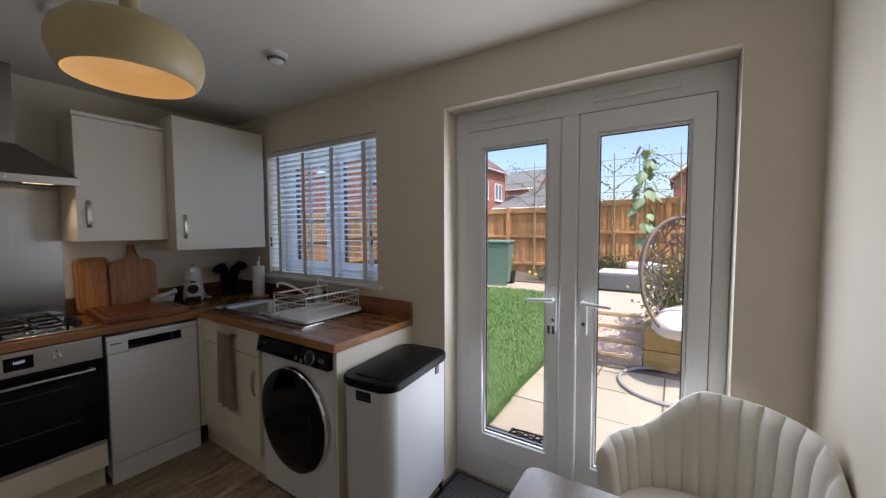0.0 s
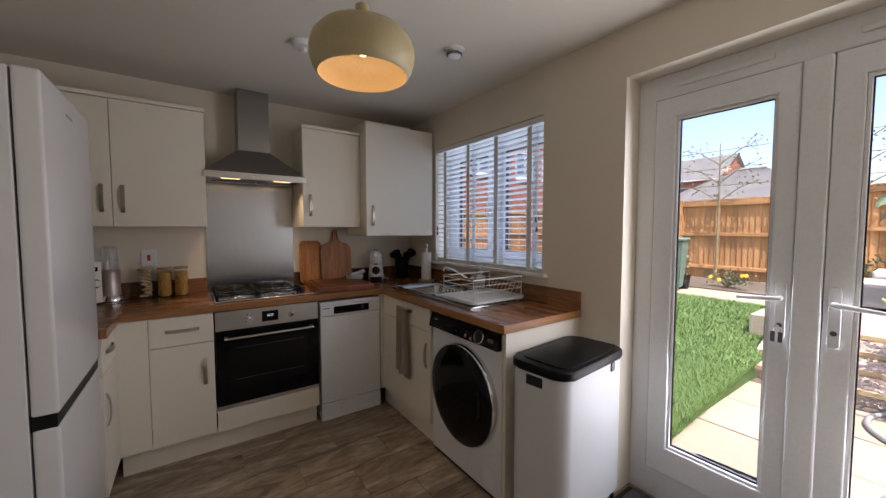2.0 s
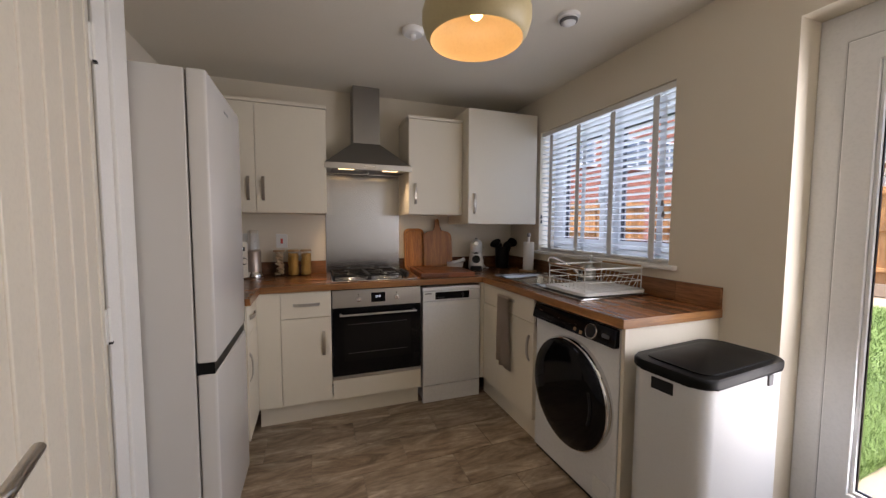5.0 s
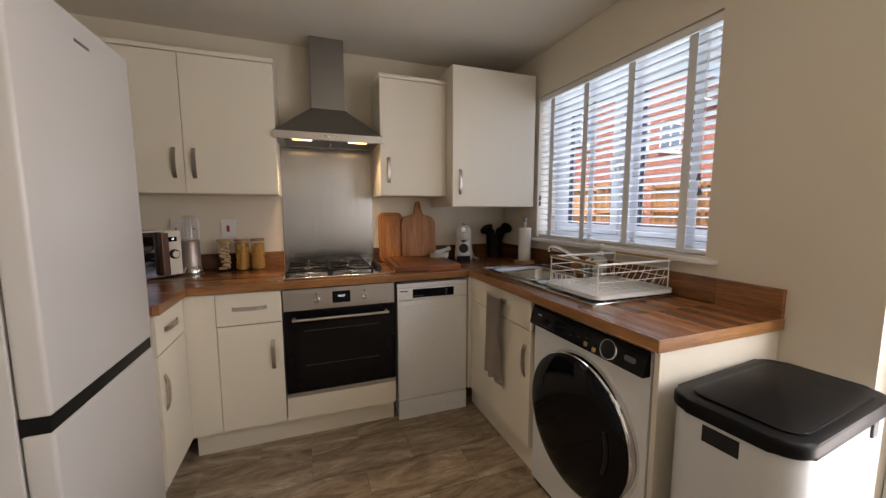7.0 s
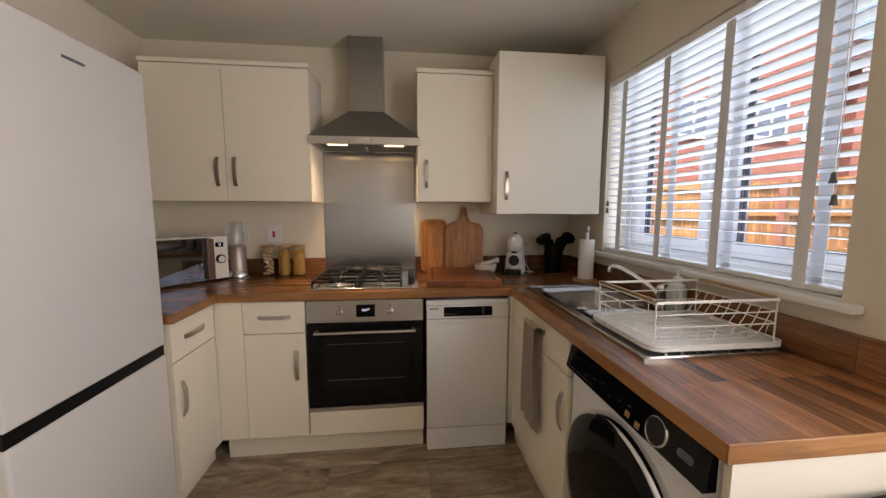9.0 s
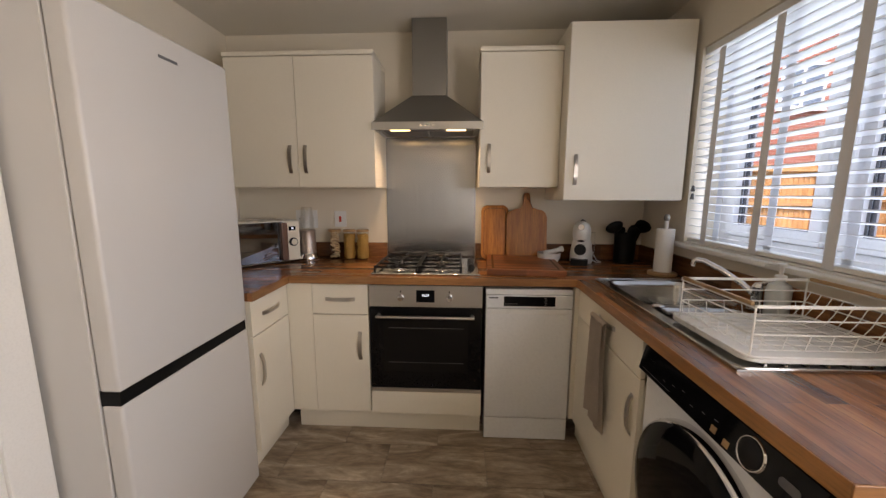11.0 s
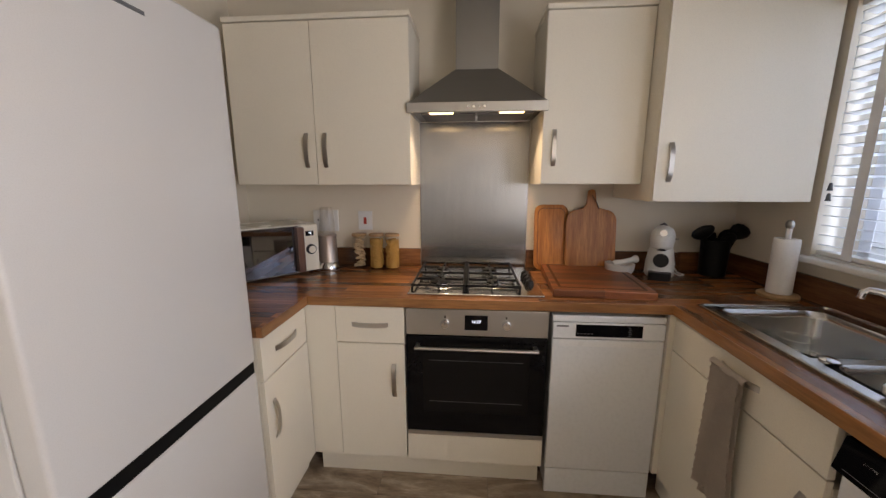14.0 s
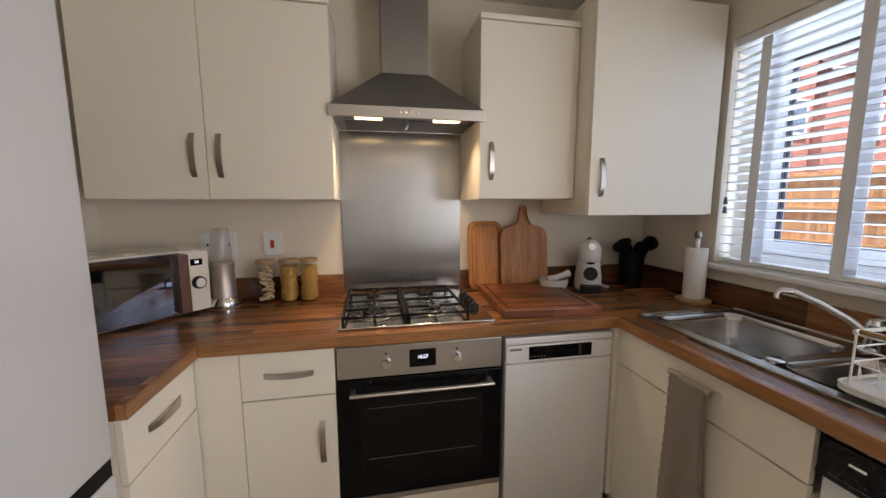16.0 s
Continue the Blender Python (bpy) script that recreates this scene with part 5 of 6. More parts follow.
# boards
cb = thing("chopping_board", pose(0.300, -0.818, TOP, 0, 0, -4), "thick reddish hardwood chopping board with juice groove", "chopping board")
bm = box(-0.245, -0.205, 0.001, 0.245, 0.205, 0.034, 0.004)
part("block", bm, M["chop"], cb)
# groove is not cut: a flat band, coloured dark for its shade
part("groove", moved(frame_rect(-0.215, -0.178, 0.215, 0.178, 0.012, 0.0341, 0.0347, 0.0), pose(0, 0, 0, 90) @ Matrix.Identity(4)), wood("groove_shade_wood", (0.12, 0.045, 0.018), (0.07, 0.025, 0.012), "Y", 0.9, 0.5), cb, "flat dark band painting the shade in the juice groove")
LEAN = pose(0, 0, 0, 0, -7, 0)
b1 = thing("serving_board", Matrix.Translation((0.062, -0.958, TOP)) @ LEAN, "small rounded acacia board leaning on the wall", "board", "boards leaning on the wall")
flat = Matrix(((0, 0, 1, 0), (1, 0, 0, 0), (0, 1, 0, 0), (0, 0, 0, 1)))
part("plank", prism(round_rect(-0.088, 0.0, 0.088, 0.355, 0.040, 6), -0.008, 0.008, 0.004, 2, None, flat), M["acacia"], b1, "", 40)
part("rim_line", moved(tube([(x, y, 0.0085) for x, y in round_rect(-0.070, 0.02, 0.070, 0.335, 0.03, 6)], 0.0018, 5, True), flat), M["chop"], b1)
b2 = thing("paddle_board", Matrix.Translation((0.088, -0.757, TOP)) @ LEAN, "acacia paddle board with handle leaning on the wall", "board", "boards leaning on the wall")
o2 = round_rect(-0.128, 0.0, 0.128, 0.330, 0.055, 6)
neck = [(0.128 - 0.055, 0.330), (0.035, 0.338), (0.022, 0.360), (0.020, 0.415), (0.016, 0.432), (0.0, 0.438), (-0.016, 0.432), (-0.020, 0.415), (-0.022, 0.360), (-0.035, 0.338)]
out2 = []
for k, p in enumerate(o2):
    out2.append(p)
    if k == 6:
        out2.extend(neck[1:])
part("paddle", prism(out2, -0.009, 0.009, 0.003, 2, None, flat), M["acacia"], b2, "", 40)
part("cord", tube([(0.010, 0.0, 0.405), (0.014, 0.012, 0.385), (0.014, 0.026, 0.362), (0.013, 0.036, 0.335)], 0.002, 6), M["blackp"], b2, "thin dark hanging cord")

# storage jars
pasta_a = surf("pasta_shells", (0.62, 0.44, 0.25), (0.76, 0.60, 0.40), 40, 0.7, bump=1.0, fine=90, dist=0.006)
pasta_b = surf("penne_pasta", (0.50, 0.27, 0.06), (0.66, 0.40, 0.11), 60, 0.7, bump=1.0, fine=110, dist=0.006)
for k, (cy, fill) in enumerate(((-2.005, pasta_a), (-1.908, pasta_b), (-1.820, pasta_b))):
    jr = thing("storage_jar", pose(0.088, cy, TOP), ("clear glass jar of shell pasta with bamboo lid", "clear glass jar of penne with bamboo lid", "clear glass jar of short pasta with bamboo lid")[k], "storage jar", "pasta jars on the worktop")
    part("glass", lathe([(0, 0.0), (0.036, 0.0), (0.039, 0.004), (0.039, 0.182)], 28), M["jar"], jr, "", 40)
    random.seed(40 + k)
    if k:
        part("pasta_fill", lathe([(0, 0.006), (0.028, 0.006), (0.029, 0.05), (0.029, 0.155), (0.022, 0.165), (0, 0.168)], 20), fill, jr, "", 60)
    for q in range(150 if k else 15):
        a_, z_ = random.uniform(0, 6.283), random.uniform(0.014, 0.165)
        if k:
            c = Vector((0.0325 * math.cos(a_), 0.0325 * math.sin(a_), z_))
            d_ = Vector((-math.sin(a_), math.cos(a_), random.uniform(-2.0, 2.0))).normalized()
            part("pasta_piece", tube([c - d_ * 0.010, c + Vector((math.cos(a_), math.sin(a_), 0)) * 0.002, c + d_ * 0.010], 0.0030, 5), fill, jr)
        else:
            # broad curled ribbons
            z_ = 0.016 + 0.152 * q / 14
            pts = [((0.016 + 0.006 * math.sin(a_ + u_)) * math.cos(a_ + 0.55 * u_), (0.016 + 0.006 * math.sin(a_ + u_)) * math.sin(a_ + 0.55 * u_), z_ + 0.005 * math.sin(1.3 * u_ + a_)) for u_ in range(6)]
            part("pasta_piece", tube(pts, 0.0155, 8, flat=0.42), fill, jr, "", 60)
    part("lid", lathe([(0, 0.182), (0.0395, 0.182), (0.0405, 0.185), (0.0405, 0.193), (0.039, 0.195), (0, 0.195)], 28), M["bamboo"], jr, "round bamboo lid", 40)

# blender
bd = thing("blender", pose(0.130, -2.168, TOP), "compact metallic blender with clear upturned cup", "blender")
part("motor_base", lathe([(0, 0.0), (0.062, 0.0), (0.064, 0.010), (0.058, 0.030), (0.048, 0.045), (0.047, 0.175), (0.050, 0.190), (0.046, 0.196), (0, 0.196)], 32), surf("champagne_metal", (0.50, 0.42, 0.37), (0.57, 0.50, 0.45), 6, 0.42, 0.75, 0.03), bd, "", 40)
part("base_skirt", lathe([(0.0645, 0.004), (0.066, 0.012), (0.062, 0.030), (0.052, 0.046)], 32), M["chrome"], bd, "", 40)
part("cup", lathe([(0.042, 0.197), (0.043, 0.205), (0.040, 0.26), (0.035, 0.335), (0.030, 0.342), (0, 0.343)], 28), thin_pane("clear_cup_plastic", (0.93, 0.92, 0.90), 1.9), bd, "clear plastic cup", 40)
for k in range(6):
    a_ = k * math.pi / 3
    part("cup_rib", tube([(0.0415 * math.cos(a_), 0.0415 * math.sin(a_), 0.205), (0.034 * math.cos(a_), 0.034 * math.sin(a_), 0.335)], 0.0015, 6), M["whitep"], bd)

# microwave, standing across the corner
mw = thing("microwave", pose(0.532, -2.490, TOP, 0, 0, 139.7), "cream retro microwave with wood-effect door handle", "microwave")
part("body", box(0.0, 0.012, 0.010, 0.455, 0.275, 0.262, 0.008), surf("cream_enamel", (0.72, 0.68, 0.58), (0.77, 0.73, 0.64), 4, 0.28, bump=0.01), mw)
part("door_glass", box(0.005, -0.006, 0.018, 0.350, 0.014, 0.256, 0.003), surf("dark_mirror_glass", (0.20, 0.20, 0.215), (0.215, 0.215, 0.23), 3, 0.035, 1.0, 0.0, rvar=0.01, speck=0.0), mw, "dark mirror-like door")
part("handle", box(0.327, -0.040, 0.022, 0.363, -0.004, 0.252, 0.005), wood("microwave_handle", (0.24, 0.11, 0.06), (0.12, 0.05, 0.028), "Z", 1.0, 0.4), mw, "brown wood-effect handle")
pnl = part("control_panel", box(0.365, -0.002, 0.014, 0.453, 0.014, 0.258, 0.005), M["unit"], mw)
part("display", box(0.385, -0.0032, 0.200, 0.429, -0.0015, 0.226), M["blackg"], pnl)
words("18", 0.016, pose(0.407, -0.0036, 0.213, 90), M["digit"], pnl, "clock_digits")
dl = part("dial", lathe([(0.026, 0), (0.025, 0.014), (0.021, 0.018), (0, 0.018)], 28, None, pose(0.409, -0.0025, 0.130, 90)), M["blackp"], pnl, "", 40)
part("dial_cap", lathe([(0.019, 0.0182), (0.018, 0.021), (0, 0.0212)], 24, None, pose(0.409, -0.0025, 0.130, 90)), M["unit"], dl, "", 40)
for fx in (0.04, 0.42):
    for fy in (0.04, 0.26):
        part("foot", lathe([(0, 0), (0.012, 0), (0.012, 0.012), (0, 0.012)], 10, None, pose(fx, fy, 0)), M["blackp"], mw)

# wall switches
for cy, w, lab in ((-1.991, 0.080, "white cooker switch with red rocker"), (-2.222, 0.146, "white double wall socket")):
    ws = thing("wall_switch" if w < 0.1 else "wall_socket", pose(0.0005, cy, 1.168), lab + " on the wall", "switch" if w < 0.1 else "socket")
    part("plate", box(0, -w / 2, -0.053 if w < 0.1 else -0.062, 0.009, w / 2, 0.053 if w < 0.1 else 0.058, 0.002), M["whitep"], ws)
    if w < 0.1:
        part("rocker", box(0.0085, -0.008, -0.020, 0.013, 0.008, 0.018, 0.001), surf("red_rocker", (0.45, 0.05, 0.03), (0.5, 0.06, 0.04), 9, 0.4, bump=0.0), ws, "red rocker")
    else:
        for sy in (-0.045, 0.045):
            part("rocker", box(0.0085, sy - 0.008, 0.012, 0.012, sy + 0.008, 0.030, 0.001), M["whitep"], ws)
            # dark block on the plate painting the shade inside the hole
            part("socket_hole", box(0.0088, sy - 0.004, -0.004, 0.0095, sy + 0.004, 0.006), M["dark"], ws)

# towel over the drawer handle
tw = thing("tea_towel", pose(0.955, -0.594, 0), "folded beige waffle tea towel hanging from the drawer handle", "towel")


def cloth(y0, z0, z1, w, seed, lean=0.0, steps=46, cols=49):
    """Hanging cloth with a knitted rib and soft folds."""
    bm = bmesh.new()
    random.seed(seed)
    ph = random.uniform(0, 6)
    grid = []
    for i in range(steps + 1):
        f = i / steps
        z = z1 + (z0 - z1) * f
        row = []
        for j in range(cols):
            s = -1 + 2 * j / (cols - 1)
            amp = 0.007 * (0.3 + f)
            rib = 0.0020 * (1 if j % 2 else -1) + 0.0014 * (1 if i % 2 else -1)
            edge = 0.0025 * math.sin(i * 1.9) if abs(s) > 0.97 else 0.0
            row.append(bm.verts.new((s * w * (0.92 + 0.16 * f - 0.08 * math.sin(f * 3.0)) + lean * f + edge, y0 + amp * math.sin(s * 4 + ph + f * 2.2) + rib, z + 0.006 * math.sin(s * 3 + ph) * f)))
        grid.append(row)
    for i in range(steps):
        for j in range(cols - 1):
            bm.faces.new((grid[i][j], grid[i][j + 1], grid[i + 1][j + 1], grid[i + 1][j]))
    bmesh.ops.solidify(bm, geom=bm.faces[:], thickness=0.006)
    return bm


part("front_fold", cloth(-0.024, 0.395, 0.828, 0.066, 3, 0.0), M["towel"], tw, "", 60)
part("back_fold", cloth(-0.006, 0.362, 0.826, 0.062, 8, 0.006), M["towel"], tw, "", 60)
bm = bmesh.new()
prof = [(-0.025, 0.822), (-0.024, 0.832), (-0.014, 0.838), (-0.004, 0.832), (-0.003, 0.822)]
gr = [[bm.verts.new((x, y, z)) for y, z in prof] for x in (-0.073, -0.035, 0.0, 0.035, 0.073)]
for a, b in zip(gr, gr[1:]):
    for k in range(4):
        bm.faces.new((a[k], a[k + 1], b[k + 1], b[k]))
bmesh.ops.solidify(bm, geom=bm.faces[:], thickness=0.005)
part("top_fold", bm, M["towel"], tw, "", 60)

# ---------- table, chair, doormat ----------
tb = thing("dining_table", pose(3.225, -1.06, 0), "small dark wooden dining table", "table")
part("tabletop", prism(round_rect(-0.372, -0.37, 0.36, 0.37, 0.03, 5), 0.722, 0.750, 0.005), M["table"], tb, "", 40)
for sx in (-0.30, 0.30):
    for sy in (-0.30, 0.30):
        part("leg", tube([(sx, sy, 0.724), (sx * 1.05, sy * 1.05, 0.0)], [0.026, 0.016], 12), M["table"], tb, "", 50)
ch = thing("dining_chair", pose(3.285, -0.370, -0.004, 0, 0, -36), "cream velvet tub chair with vertical channel stitching", "chair")
# channelled tub back: a curved wall of padded ribs
bm = bmesh.new()
RIBS, SUB = 20, 8
rows_ = 9
gi, go = [], []
for k in range(RIBS * SUB + 1):
    s = k / (RIBS * SUB)
    ang = radians(206 - 232 * s)
    th = abs(s - 0.5) * 2
    w = max(0.0, min(1.0, (th - 0.26) / 0.38))
    topz = 0.852 - 0.03 * th - 0.150 * w * w * (3 - 2 * w) - 0.02 * max(0.0, th - 0.85) / 0.15
    puff = 0.011 * abs(math.sin(math.pi * (k % SUB) / SUB)) ** 0.6
    ci, co = [], []
    for j in range(rows_ + 1):
        f = j / rows_
        z = 0.42 + (topz - 0.42) * f
        edge = 0.020 * max(0, (f - 0.8) / 0.2) ** 2
        ri = 0.245 + 0.035 * f - puff + edge
        ro = 0.305 + 0.02 * f - edge
        ex, ey = 1.0, 0.97
        ci.append(bm.verts.new((ri * ex * math.cos(ang), ri * ey * math.sin(ang), z)))
        co.append(bm.verts.new((ro * ex * math.cos(ang), ro * ey * math.sin(ang), z)))
    gi.append(ci)
    go.append(co)
for a, b, c, d in zip(gi, gi[1:], go, go[1:]):
    for j in range(rows_):
        bm.faces.new((a[j], b[j], b[j + 1], a[j + 1]))
        bm.faces.new((c[j + 1], d[j + 1], d[j], c[j]))
    bm.faces.new((a[rows_], b[rows_], d[rows_], c[rows_]))
    bm.faces.new((a[0], c[0], d[0], b[0]))
for g, h in ((gi[0], go[0]), (gi[-1], go[-1])):
    bm.faces.new(g + h[::-1])
part("backrest", bm, M["fabric"], ch, "channel-stitched curved back", 70)
part("seat", prism([(0.26 * math.cos(radians(a)), 0.25 * math.sin(radians(a)) - 0.02) for a in range(0, 360, 12)], 0.40, 0.485, 0.025, 4), M["fabric"], ch, "", 50)
for sx in (-1, 1):
    for sy in (-1, 1):
        part("leg", tube([(sx * 0.15, sy * 0.15, 0.41), (sx * 0.22, sy * 0.22, 0.006)], [0.016, 0.010], 10), M["blackp"], ch)
dm = thing("doormat", pose(2.50, -0.10, 0.002), "grey ribbed fibre doormat inside the patio door", "doormat")
part("backing", prism(round_rect(-0.36, -0.20, 0.36, 0.20, 0.02, 4), 0.0, 0.006, 0.002), M["blackp"], dm)
for k in range(19):
    part("rib", box(-0.335, -0.18 + 0.0194 * k, 0.006, 0.335, -0.18 + 0.0194 * k + 0.013, 0.012, 0.003), M["matm"], dm)

# ---------- floor tiles ----------
bm = box(-0.1283, -0.2488, -0.004, 0.1283, 0.2488, 0.0, 0.0012, 1)
tile_me = finish(bm, "floor_tile", M["tile"])
row = 0
x = 0.395 - 0.26
while x < XR + 0.1:
    y = -4.55 + (0.25 if row % 2 else 0.0) + 0.005
    while y < 0.25:
        cx, cy = x + 0.13, y + 0.25
        if cy > -4.45 and cx < XR - 0.02 and not (cy > 0.05 and not (DOOR_X0 < cx < DOOR_X1)):
            ob = new("floor_tile", tile_me)
            ob.location = (cx, cy, 0)
            ob.parent = floor
        y += 0.5
    x += 0.26
    row += 1

# ---------- garden ----------
structure("ground", prism([(-150, -150), (150, -150), (150, 300), (-150, 300)], -0.5, -0.22), M["soil"], "bare earth under and beyond the garden", "ground")
PZ0 = -0.10
# patio bed and slabs
pav = structure("pavement", box(1.92, 0.21, -0.20, 7.0, 2.78, PZ0 - 0.012), M["joint"], "pale sandstone patio paving outside the doors", "paving")
slab_me = {}
for w_, d_ in ((0.60, 0.60), (0.60, 0.30)):
    bm = box(-w_ / 2 + 0.008, -d_ / 2 + 0.008, -0.03, w_ / 2 - 0.008, d_ / 2 - 0.008, 0.0, 0.005, 2)
    slab_me[d_] = finish(bm, "slab", M["slab"])
for i in range(8):
    for j in range(5):
        cx, cy = 1.94 + 0.30 + 0.60 * i + 0.0, 0.22 + 0.30 + 0.60 * j
        if cy > 2.75:
            continue
        ob = new("slab", slab_me[0.60])
        ob.location = (cx, cy, PZ0 + random.uniform(-0.002, 0.002))
        ob.parent = pav
# lawn as a gentle slope
bm = bmesh.new()
NX, NY = 24, 20
X0, X1, Y0, Y1 = -5.1, 1.96, 0.21, 5.3


def lawn_z(x, y):
    return -0.09 + 0.29 * max(0.0, min(1.0, (y - 1.0) / 4.3)) + 0.012 * math.sin(2.1 * x + 1.3 * y)


gv = [[bm.verts.new((X0 + (X1 - X0) * i / NX, Y0 + (Y1 - Y0) * j / NY, lawn_z(X0 + (X1 - X0) * i / NX, Y0 + (Y1 - Y0) * j / NY))) for j in range(NY + 1)] for i in range(NX + 1)]
for i in range(NX):
    for j in range(NY):
        bm.faces.new((gv[i][j], gv[i + 1][j], gv[i + 1][j + 1], gv[i][j + 1]))
for j in range(NY):
    a, b = gv[NX][j], gv[NX][j + 1]
    bm.faces.new((a, bm.verts.new((a.co.x + 0.03, a.co.y, -0.16)), bm.verts.new((b.co.x + 0.03, b.co.y, -0.16)), b))
structure("lawn", bm, M["lawn"], "uneven green lawn sloping up from the patio", "lawn")
random.seed(11)
vs, fs = [], []


def blade(x, y, h, bend, w):
    z = lawn_z(x, y)
    a = random.uniform(0, 6.283)
    dx, dy = math.cos(a), math.sin(a)
    k = len(vs)
    vs.extend([(x - dy * w, y + dx * w, z), (x + dy * w, y - dx * w, z), (x + dx * bend * 0.35 + dy * w * 0.7, y + dy * bend * 0.35 - dx * w * 0.7, z + h * 0.6),
               (x + dx * bend * 0.35 - dy * w * 0.7, y + dy * bend * 0.35 + dx * w * 0.7, z + h * 0.6), (x + dx * bend, y + dy * bend, z + h)])
    fs.append((k, k + 1, k + 2, k + 3))
    fs.append((k + 3, k + 2, k + 4))


for k in range(120000):
    x, y = 2.0 - 4.2 * random.random() ** 1.4, 0.23 + 5.05 * random.random() ** 1.3
    near = max(0.0, 1 - (y - 0.3) / 2.6)
    edge = max(0.0, 1 - (1.94 - x) / 0.7)
    h = random.uniform(0.03, 0.07) + 0.08 * random.random() ** 2 * near * (0.4 + edge)
    blade(x, y, h, h * random.uniform(0.4, 1.3), 0.0019 if y < 2.5 else 0.0035)
me = bpy.data.meshes.new("grass")
me.from_pydata(vs, [], fs)
me.materials.append(M["blade"])
tagged(new("grass", me), "long unmown green lawn grass blades", "grass", "", "stuff")

# path behind the lawn, bed in front of the fence
structure("path", box(-5.1, 5.3, 0.0, 1.70, 6.30, 0.215, 0.006), M["slab"], "pale paved path across the end of the lawn", "path")
structure("flower_bed", box(-5.1, 6.30, 0.0, 1.70, 7.80, 0.24), M["soil"], "dark soil flower bed along the fence", "flower bed")
structure("terrace", box(1.70, 3.62, -0.2, 7.0, 7.80, 0.36, 0.006), M["slab"], "raised paved terrace at the top of the steps", "terrace")

# steps: timber edges with gravel between
# timber made paler in colour for sunshine that doesn't reach the steps
edge_wood = wood("sunlit_edge_timber", (0.74, 0.57, 0.36), (0.58, 0.42, 0.24), "X", 0.6, 0.8, None, 0.3, 0.2)
st = thing("garden_steps", pose(0, 0, 0), "gravel garden steps edged with timber coloured as if sunlit", "steps")
for k in range(4):
    y, z = 2.80 + 0.205 * k, PZ0 + 0.115 * (k + 1)
    rise = 0.075 if k < 3 else 0.0
    part("tread", prism([(y, -0.2), (y + 0.206, -0.2), (y + 0.206, z - 0.006 + rise), (y, z - 0.006)], 1.93, 2.92, 0.0, 2, None, flat), M["gravel"], st, "brown gravel tread")
    part("timber_edge", box(1.96, y - 0.022, z - 0.040, 2.84, y + 0.060, z + 0.004, 0.004), edge_wood, st)
random.seed(5)
peb = []
for k in range(3):
    bm = bmesh.new()
    bmesh.ops.create_icosphere(bm, subdivisions=1, radius=0.012)
    for v in bm.verts:
        v.co = Vector((v.co.x * random.uniform(0.8, 1.5), v.co.y * random.uniform(0.8, 1.3), v.co.z * random.uniform(0.5, 0.9)))
    peb.append(bm)
bm = bmesh.new()
for k in range(2600):
    q = random.random()
    s_ = int(random.random() * 4)
    y, z = 2.80 + 0.205 * s_, PZ0 + 0.115 * (s_ + 1)
    f_ = random.random()
    p = (random.uniform(1.93, 2.92), y + 0.206 * f_, z - 0.004 + (0.075 * f_ if s_ < 3 else 0.0)) if q < 0.8 else (random.uniform(1.93, 2.92), y - 0.002, z - random.uniform(0.02, 0.115))
    src = peb[k % 3]
    m = Matrix.Translation(p) @ Euler((random.random() * 6, random.random() * 6, random.random() * 6)).to_matrix().to_4x4()
    base = [bm.verts.new(m @ v.co) for v in src.verts]
    for f in src.faces:
        bm.faces.new([base[v.index] for v in f.verts])
tagged(part("gravel_stones", bm, M["gravel"], st), kind="stuff")

# sleeper planter with shrub
pl_ = thing("sleeper_planter", pose(2.93, 2.78, PZ0), "raised planter of new timber sleepers full of shrubs", "planter")
for k in range(2):
    part("sleeper", box(0, 0, 0.004 + 0.215 * k, 2.6, 0.10, 0.212 + 0.215 * k, 0.008), M["sleeper"], pl_)
    part("sleeper", box(0, 0.104, 0.004 + 0.215 * k, 0.10, 0.84, 0.212 + 0.215 * k, 0.008), wood("sleeper_side", (0.50, 0.35, 0.15), (0.34, 0.21, 0.08), "Y", 0.6, 0.8, None, 0.3, 0.2), pl_)
part("soil", box(0.1, 0.1, 0.0, 2.6, 0.84, 0.40), M["soil"], pl_)


def leaf_quad(bm, c, n, u, ln, w):
    s = n.cross(u).normalized()
    tip, mid = c + u * ln, c + u * ln * 0.45
    a = bm.verts.new(c)
    b = bm.verts.new(mid + s * w - n * w * 0.2)
    d = bm.verts.new(tip - n * ln * 0.12)
    e = bm.verts.new(mid - s * w - n * w * 0.2)
    f = bm.verts.new(mid)
    bm.faces.new((a, b, f))
    bm.faces.new((b, d, f))
    bm.faces.new((d, e, f))
    bm.faces.new((e, a, f))


def rnd_dir(up=0.0):
    v = Vector((random.gauss(0, 1), random.gauss(0, 1), random.gauss(0, 1) + up))
    return v.normalized()


